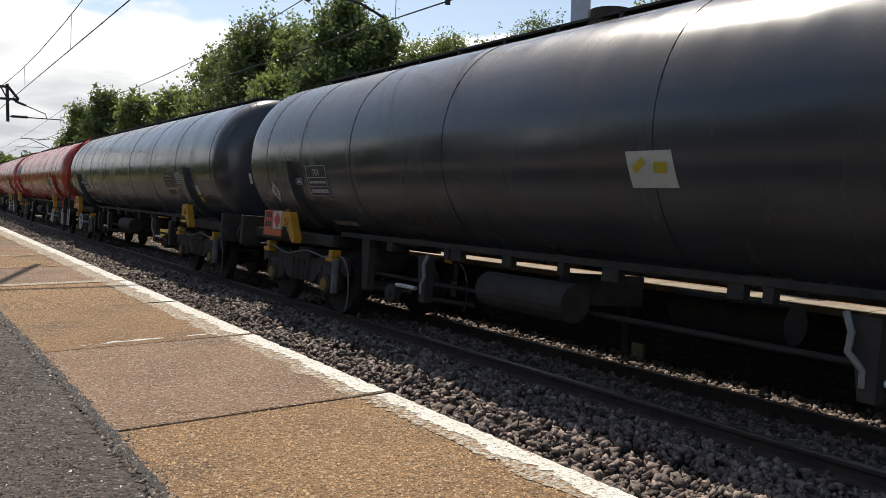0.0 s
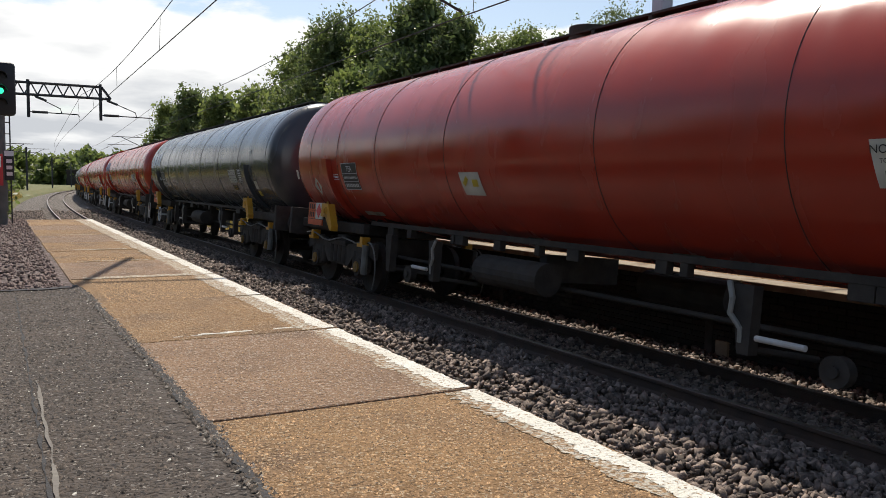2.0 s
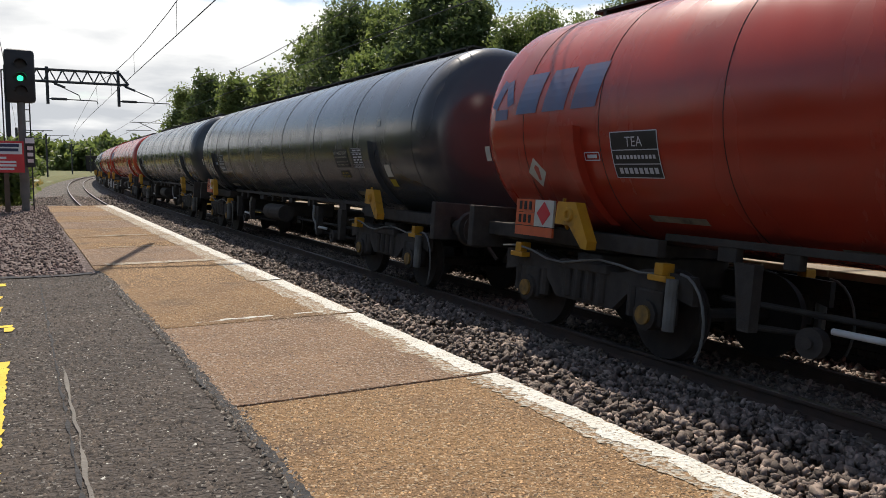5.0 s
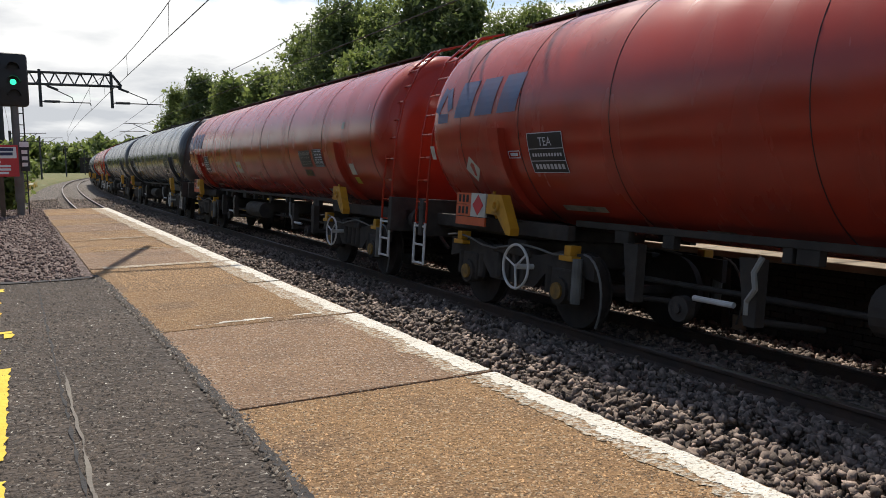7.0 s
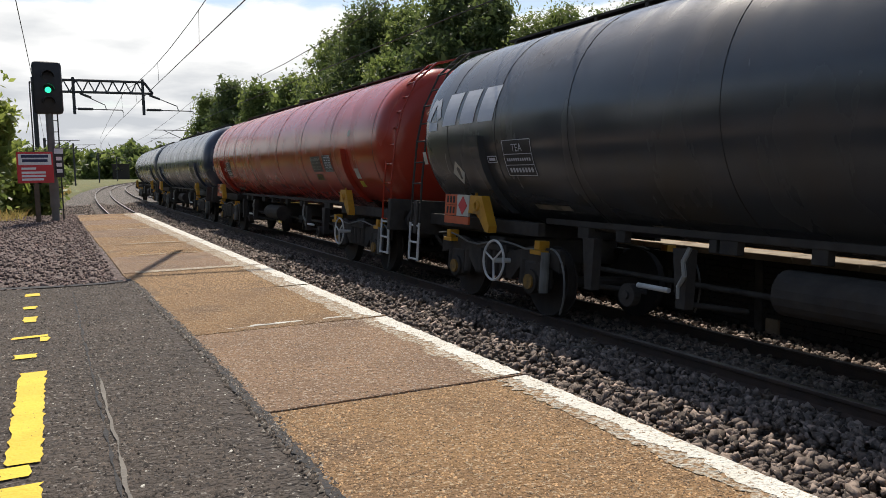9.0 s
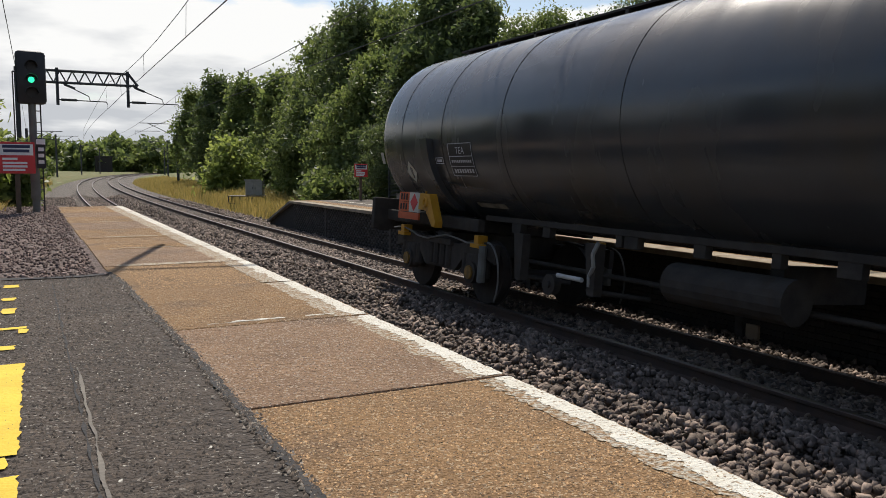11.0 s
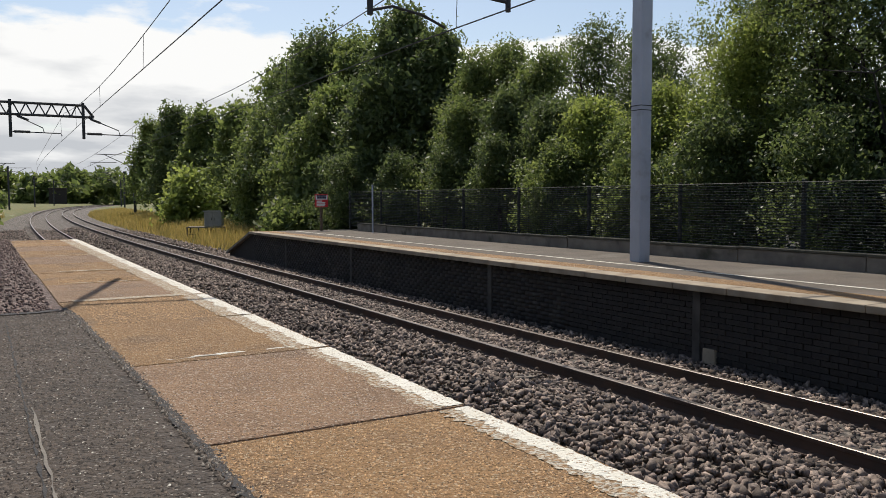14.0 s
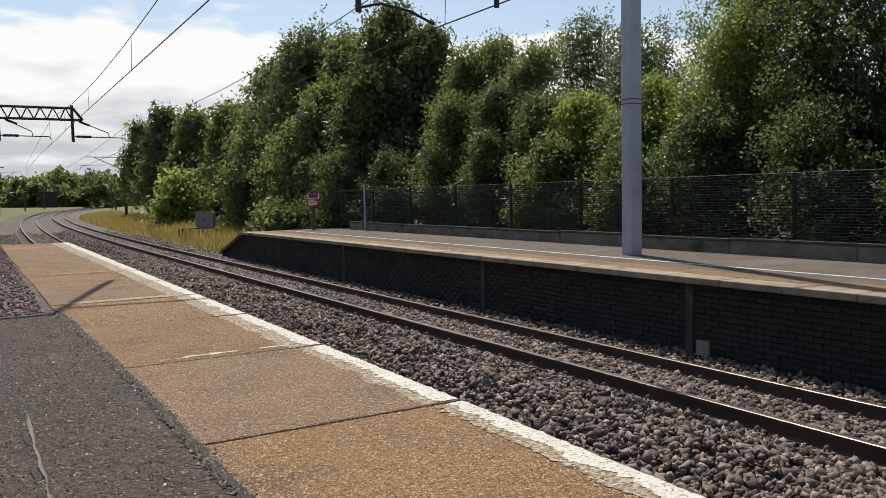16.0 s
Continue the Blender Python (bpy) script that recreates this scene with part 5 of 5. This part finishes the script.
def wagon(paint, front, rear, logo, eco, label, pale):
    w = holder("tank_wagon", Matrix(), label, "wagon", "wagons of the train")
    shared("tank", w, tank_shape, paint, smooth=True)
    for y in (-7.95, -5.5, -3.3, -1.05, 2.1, 4.4, 6.05, 7.45):
        def seam(bm, y=y):
            ring(bm, (0, y, TANK_Z), "y", TANK_R + 0.0005, 0.005, 64, 4)
        shared("weld_seam", w, seam, SEAM, key=str(y))
    # frame
    for sx in (-1, 1):
        for y0, y1 in ((-8.75, -5.4), (5.4, 8.75)):
            def sill(bm, sx=sx, y0=y0, y1=y1):
                a, b = sorted((sx * 0.92, sx * 1.04))
                box(bm, a, b, y0, y1, 1.04, 1.22, 0.012)
            shared("sill", w, sill, UNDER, key=str((sx, y0)))
        for s in (-1, 1):
            def saddle(bm, s=s, sx=sx):
                y = 6.50 if s > 0 else -6.28
                pts = [(TANK_R * math.cos(a), TANK_Z + TANK_R * math.sin(a)) for a in np.linspace(radians(-60), radians(-7), 9)]
                outer = [(r * 1.0 + 0.13 - 0.03 * i / 8, z) for i, (r, z) in enumerate(pts)]
                va, vb = [], []
                for (x, z) in pts + outer[::-1]:
                    va.append(bm.verts.new((sx * x, y - 0.14, z)))
                    vb.append(bm.verts.new((sx * x, y + 0.17, z)))
                n = len(va)
                for i in range(n):
                    bm.faces.new((va[i], va[(i + 1) % n], vb[(i + 1) % n], vb[i]))
                for i in range(8):
                    for v in (va, vb):
                        bm.faces.new((v[i], v[i + 1], v[n - 2 - i], v[n - 1 - i]))
            shared("saddle_rib", w, saddle, paint, key=str((s, sx)))
            def bracket(bm, s=s, sx=sx):
                y = 6.50 if s > 0 else -6.42
                out = [(y - 0.17, 1.54), (y + 0.15, 1.54), (y + 0.18, 1.29), (y - 0.08, 1.28), (y - 0.32, 1.05), (y - 0.41, 1.04), (y - 0.42, 1.13)]
                prism(bm, out, sx * 1.26, sx * 1.39)
                ring(bm, (sx * 1.395, y - 0.06, 1.40), "x", 0.06, 0.025, 14, 6)
                pipe(bm, [(sx * 1.26, y + 0.20, 1.58), (sx * 1.26, y + 0.24, 1.38), (sx * 1.26, y + 0.1, 1.24)], 0.02)
            shared("lifting_bracket", w, bracket, BYEL, "yellow lifting bracket", key=str((s, sx)))
            def buffer(bm, s=s, sx=sx):
                tube(bm, (sx * 0.88, s * 8.75, 1.06), (sx * 0.88, s * 9.05, 1.06), 0.12, seg=16)
                tube(bm, (sx * 0.88, s * 9.0, 1.06), (sx * 0.88, s * 9.14, 1.06), 0.075, seg=16)
                tube(bm, (sx * 0.88, s * 9.13, 1.06), (sx * 0.88, s * 9.18, 1.06), 0.26, 0.24, seg=24)
            shared("buffer", w, buffer, UNDER, key=str((s, sx)))
    for s in (-1, 1):
        def headstock(bm, s=s):
            a, b = sorted((s * 8.62, s * 8.75))
            box(bm, -1.3, 1.3, a, b, 0.86, 1.42, 0.015)
            box(bm, -0.9, 0.9, min(s * 6.2, s * 8.6), max(s * 6.2, s * 8.6), 1.0, 1.22)
            tube(bm, (0, s * 8.75, 1.02), (0, s * 9.1, 1.0), 0.07)
            pipe(bm, [(-0.45, s * 8.78, 0.95), (-0.45, s * 9.0, 0.75), (-0.4, s * 9.15, 0.62)], 0.03)
        shared("headstock", w, headstock, UNDER, key=str(s))
    def walkway(bm):
        box(bm, -0.28, 0.28, -7.7, 7.7, TANK_Z + TANK_R + 0.05, TANK_Z + TANK_R + 0.08)
        for y in np.arange(-7.5, 7.6, 1.0):
            box(bm, -0.28, 0.28, y - 0.03, y + 0.03, TANK_Z + TANK_R - 0.04, TANK_Z + TANK_R + 0.07)
    shared("walkway", w, walkway, UNDER, "dark steel walkway along the tank top")
    def manlid(bm):
        tube(bm, (0, 0.9, TANK_Z + TANK_R - 0.05), (0, 0.9, TANK_Z + TANK_R + 0.18), 0.28, seg=20)
    shared("manlid", w, manlid, UNDER)
    # gear under the barrel
    for y in (-4.2, -2.8, 2.8, 4.3):
        def hanger(bm, y=y):
            prism(bm, [(y - 0.1, 1.1), (y + 0.12, 1.1), (y + 0.02, 0.5), (y - 0.1, 0.5)], -1.06, -0.94)
            tube(bm, (-1.0, y, 0.55), (-0.4, y - 0.3, 0.5), 0.03)
        shared("brake_hanger", w, hanger, UNDER, key=str(y))
    def reservoir(bm):
        tube(bm, (-0.78, 0.3, 0.80), (-0.78, 1.75, 0.80), 0.21, seg=18)
        tube(bm, (0.78, -1.2, 0.80), (0.78, 0.2, 0.80), 0.21, seg=18)
        box(bm, -0.6, 0.6, 0.6, 0.75, 0.75, 1.1)
    shared("air_reservoir", w, reservoir, UNDER)
    shared("brake_rod", w, lambda bm: tube(bm, (-0.5, -5.0, 0.70), (-0.5, 5.0, 0.70), 0.03), UNDER)
    for s in (-1, 1):
        shared("slack_adjuster", w, lambda bm, s=s: tube(bm, (-1.04, s * 2.95, 0.66), (-1.04, s * 3.42, 0.66), 0.028), HWHITE, "pale brake adjuster rod", key=str(s))
        def lever(bm, s=s):
            pipe(bm, [(-1.08, s * 2.66, 1.12), (-1.10, s * 2.72, 0.98), (-1.09, s * 2.70, 0.84), (-1.06, s * 2.80, 0.72), (-1.05, s * 2.80, 0.60)], 0.026, 6)
        shared("brake_lever", w, lever, CABINET, "grey cranked brake lever", key=str(s))
        def gear(bm, s=s):
            tube(bm, (-1.0, s * 3.65, 0.52), (-0.9, s * 3.65, 0.52), 0.13, seg=16)
            tube(bm, (-1.03, s * 3.65, 0.52), (-1.0, s * 3.65, 0.52), 0.05, seg=10)
        shared("brake_drum", w, gear, UNDER, key=str(s))
    for s, has in ((-1, front), (1, rear)):
        bogie(w, s * 6.5, has, s)
        if has:
            ladder(w, s, paint if paint is RED else UNDER)
    # plates and painted panels
    def hazard(bm):
        for z in (1.23, 1.39):
            box(bm, -1.30, -1.27, 7.22, 7.60, z, z + 0.155)
        box(bm, -1.30, -1.27, 6.84, 7.60, 1.11, 1.22)
    shared("hazard_plate", w, hazard, HORANGE, "orange hazard plate")
    for z in (1.26, 1.42):
        for k in range(3):
            shared("hazard_code", w, lambda bm, z=z, k=k: box(bm, -1.306, -1.3005, 7.28 + k * 0.1, 7.33 + k * 0.1, z, z + 0.10), SEAM, key=str((z, k)))
    def diamond_plate(bm):
        box(bm, -1.30, -1.27, 6.84, 7.21, 1.23, 1.545)
    shared("hazard_card", w, diamond_plate, LABEL, "white hazard card")
    def diamond(bm):
        prism(bm, [(7.025, 1.25), (7.16, 1.388), (7.025, 1.525), (6.89, 1.388)], -1.306, -1.3005)
    shared("hazard_diamond", w, diamond, SIGNRED)
    shared("data_panel", w, lambda bm: patch(bm, 5.2, 5.87, -27, -7.5), PANEL, "black data panel")
    def data_bars(bm):
        for a in range(11):
            patch(bm, 5.25 + a * 0.053, 5.285 + a * 0.053, -18.8, -17.2, 0.008, ny=1, na=1)
        for a in range(8):
            patch(bm, 5.25 + a * 0.072, 5.30 + a * 0.072, -25.2, -22.6, 0.008, ny=1, na=1)
        for a in (-27, -21, -15, -7.5):
            patch(bm, 5.2, 5.87, a - 0.2, a + 0.2, 0.008)
        for y in (5.2, 5.87):
            patch(bm, y - 0.006, y + 0.006, -27, -7.5, 0.008)
    shared("data_lettering", w, data_bars, LOGOW)
    place_letters("type_letters", "TEA", 0.145, 5.53, -13.6, LOGOW, w)
    def diamond_label(bm):
        g = [bm.verts.new(on_tank(a, y, 0.008)) for y, a in ((7.29, -33), (7.47, -25), (7.30, -17.5), (7.11, -25))]
        bm.faces.new(g)
    shared("diamond_label", w, diamond_label, LABEL, "white diamond label")
    card = -7.3 if eco < 0 else -15.6
    if eco:
        shared("label_card", w, lambda bm: patch(bm, eco, eco + 0.5, card - 13.3, card, 0.005, 0.05), LABEL, "cream information card on the tank", key=str(eco))
        def card_marks(bm):
            stroke(bm, [(eco + 0.46, card - 7), (eco + 0.35, card - 3)], 0.07, 0.009)
            patch(bm, eco + 0.1, eco + 0.24, card - 8, card - 4, 0.009)
        shared("card_mark", w, card_marks, LABELY, key=str(eco))
    # notices near the leading end: a warning, a data panel and a shunting plate
    back = 0.0 if paint is RED else -0.46
    key = "%s %s" % (pale, back)
    shared("warning_notice", w, lambda bm: patch(bm, back - 4.74, back - 4.03, -22.6, -8.2, 0.005, skew=0.05), LABEL if pale else PANEL, "cream lettered warning notice" if pale else "dark weathered warning notice", key=key)
    ink = SEAM if pale else LABEL
    place_letters("notice_letters", "NO NAKED LIGHT", 0.088, back - 4.34, -12.2, ink, w)
    place_letters("notice_letters", "TO BE BROUGHT NEAR TANK", 0.046, back - 4.36, -15.0, ink, w)
    place_letters("notice_letters", "KEEP COVER SECURELY FASTENED", 0.040, back - 4.39, -18.4, ink, w)
    place_letters("notice_letters", "WHETHER LOADED OR EMPTY", 0.042, back - 4.39, -20.8, ink, w)
    shared("data_plate", w, lambda bm: patch(bm, back - 5.46, back - 4.90, -22.9, -7.8, 0.005, skew=0.05), PANEL, "black vehicle data panel", key=key)
    place_letters("plate_letters", "VEHICLE DATA PANEL", 0.050, back - 5.19, -22.2, LOGOW, w)
    def plate_bars(bm):
        for k, a in enumerate((-9.6, -12.4, -14.6, -16.6, -18.6)):
            n = 2 + k % 2
            for q in range(n):
                y0 = back - 5.40 + q * 0.46 / n
                patch(bm, y0, y0 + 0.46 / n - 0.05, a - 0.55, a + 0.55, 0.008, ny=1, na=1)
        for a in (-8.1, -11.0, -20.0, -22.6):
            patch(bm, back - 5.45, back - 4.92, a - 0.12, a + 0.12, 0.008, ny=1, na=1)
    shared("plate_marking", w, plate_bars, LOGOW, key=key)
    shared("shunting_plate", w, lambda bm: patch(bm, back - 4.58, back - 4.10, -31.2, -25.2, 0.005), PANEL, "black plate with yellow lettering", key=key)
    place_letters("shunting_letters", "NOT TO BE", 0.066, back - 4.33, -28.0, LABELY, w)
    place_letters("shunting_letters", "LOOSE SHUNTED", 0.056, back - 4.34, -30.8, LABELY, w)
    shared("end_label", w, lambda bm: patch(bm, -6.97, -6.74, -29.5, -20.5, 0.005), LABEL, "small printed label")
    shared("yellow_label", w, lambda bm: patch(bm, -6.98, -6.76, -37.5, -31.6, 0.005), LABELY, "small yellow warning label")
    shared("corner_label", w, lambda bm: patch(bm, 8.24, 8.36, -19, -11, 0.005, ny=1), LABEL, "small warning label at the tank end")
    def pill(bm):
        for a in (-19.2, -15.7):
            stroke(bm, [(6.08, a), (6.32, a)], 0.012)
        for y in (6.08, 6.32):
            stroke(bm, [(y, -19.2), (y, -15.7)], 0.012)
        stroke(bm, [(6.12, -17.45), (6.28, -17.45)], 0.04)
    shared("capacity_mark", w, pill, LOGOW)
    shared("small_card", w, lambda bm: patch(bm, -6.72, -6.58, 6, 11, 0.005), LABEL)
    def low_plates(bm):
        patch(bm, 4.92, 5.70, -50.5, -46.5, 0.005)
    shared("low_plate", w, low_plates, DUSTY, "long pale plate low on the barrel")
    shared("low_plate", w, lambda bm: patch(bm, -5.31, -4.85, -48.5, -44.5, 0.005), DUSTY, "long pale plate low on the barrel", key="lead")
    for y, a in ((-4.62, 0.30), (-2.0, 0.42), (0.6, 0.34), (3.3, 0.36)):
        shared("small_plate", w, lambda bm, y=y, a=a: patch(bm, y, y + a, -61.5, -58, 0.006), DUSTY, "dusty stencilled plate", key=str(y))
    # a flange along the foot of the barrel with short studs
    def flange(bm):
        box(bm, -0.86, -0.78, -5.5, 5.5, 1.215, 1.29, 0.01)
    shared("barrel_flange", w, flange, UNDER, "grimy steel flange along the barrel's foot")
    for k, y in enumerate((-4.9, -3.9, -3.7, -1.9, -1.6, -0.2, 0.5, 1.4, 2.4, 2.6, 4.0, 4.7)):
        def stud(bm, y=y, k=k):
            box(bm, -0.85, -0.75, y - 0.05 - 0.03 * (k % 3), y + 0.05 + 0.03 * (k % 3), 1.08, 1.22, 0.008)
        shared("stud", w, stud, UNDER, key=str(y))
    if logo:
        for k in range(6):
            shared("emblem", w, lambda bm, k=k: logo_piece(bm, k), LOGOB if paint is RED else LOGOW, "faded blue painted emblem" if paint is RED else "white painted emblem", key=str(k))
    return w


RED_LABEL, DARK_LABEL = "red bogie tank wagon with grimy black underframe", "dark grey bogie tank wagon with grimy black underframe"
TRAIN = []


def train():
    # paint, ladder at the leading end, at the trailing end, emblem, information card
    plan = [(DARK, 0, 0, 0, -1.3), (DARK, 0, 1, 0, 0), (RED, 1, 0, 1, 0), (RED, 1, 0, 0, 1.2), (DARK, 0, 1, 1, 0), (RED, 0, 1, 1, 1.2), (RED, 1, 1, 0, 1.45), (RED, 1, 0, 1, 1.2), (DARK, 0, 0, 0, 0),
            (DARK, 0, 0, 0, 1.2), (RED, 0, 1, 1, 0), (RED, 1, 0, 1, 1.2), (DARK, 1, 0, 0, 0), (DARK, 0, 1, 1, 0), (RED, 1, 0, 0, 0), (BLUE, 0, 0, 0, 0), (DARK, 0, 0, 0, 0)]
    for i, (paint, f, r, lg, e) in enumerate(plan):
        TRAIN.append((i, wagon(paint, f, r, lg, e, RED_LABEL if paint is RED else DARK_LABEL if paint is DARK else "blue-grey bogie tank wagon with grimy black underframe", 3 <= i <= 6)))


def wagon_pose(s):
    h = heading(s)
    return pose(bend(s) + TRACK_X * math.cos(h), s - TRACK_X * math.sin(h), TRACK_Z, 0, CANT, -math.degrees(h))


# ---- bricks of the far platform's face ----
def bricks(plat):
    bl, bh, joint = 0.219, 0.069, 0.007
    bm = bmesh.new()
    box(bm, 0, 0.05, 0, bl, 0, bh, 0.005)
    me = finish("brick", bm, BRICK)
    rnd = random.Random(8)
    near = []
    rest = []
    rows = 14
    for r in range(rows):
        z = FAR_Z - 0.10 - (r + 1) * (bh + joint)
        y = -3.0 + (0.5 if r % 2 else 0) * (bl + joint)
        while y < 27.7:
            (near if 4.6 < y < 10.1 and r < 13 else rest).append((FAR_EDGE + 0.115 + rnd.uniform(-0.006, 0.006), y, z))
            y += bl + joint
    for p in near[:300]:
        b = new("brick", me)
        b.location = p
        b.parent = plat
    rest += near[300:]
    P = np.array(rest)
    c = np.array([(0, 0, 0), (0.05, 0, 0), (0.05, bl, 0), (0, bl, 0), (0, 0, bh), (0.05, 0, bh), (0.05, bl, bh), (0, bl, bh)])
    q = np.array([(0, 4, 7, 3), (4, 5, 6, 7), (0, 1, 5, 4), (3, 7, 6, 2), (0, 3, 2, 1)])
    v = (P[:, None, :] + c[None]).reshape(-1, 3)
    f = (np.arange(len(P))[:, None, None] * 8 + q[None]).reshape(-1, 4)
    ob = new("bricks", arrays("bricks", v, f, BRICKJ))
    ob.parent = plat
    ob["kind"] = "stuff"


def motions():
    drift = [(0, 1.5, 3, 5, 7, 8, 9.2, 11.3, 16), (-0.1, 0.1, 0.2, 0.1, -0.1, -0.35, -0.5, -1.0, -1.5)]
    for i, w in TRAIN:
        rows = []
        for k in range(33):
            t = k * 0.5
            rows.append((t, wagon_pose(6.0 + LONG * (FIRST - 6.0 + (i + 0.5) * PITCH - SPEED * t + float(np.interp(t, *drift))))))
        walk(w, rows)


ground_and_line()
near_platform()
far = far_platform()
fence()
cat_mast_near()
portal()
wires()
signal()
sign_board("warning_sign", -2.02, 17.0, 0.0, 0.62, 0.74, 1.33, "red and white railway trespass warning sign on a post")
sign_board("warning_sign", 8.9, 27.3, FAR_Z, 0.52, 0.57, 1.05, "red and white warning sign on the far platform")
lineside()
planting()
grass()
train()
stones()
bricks(far)
motions()
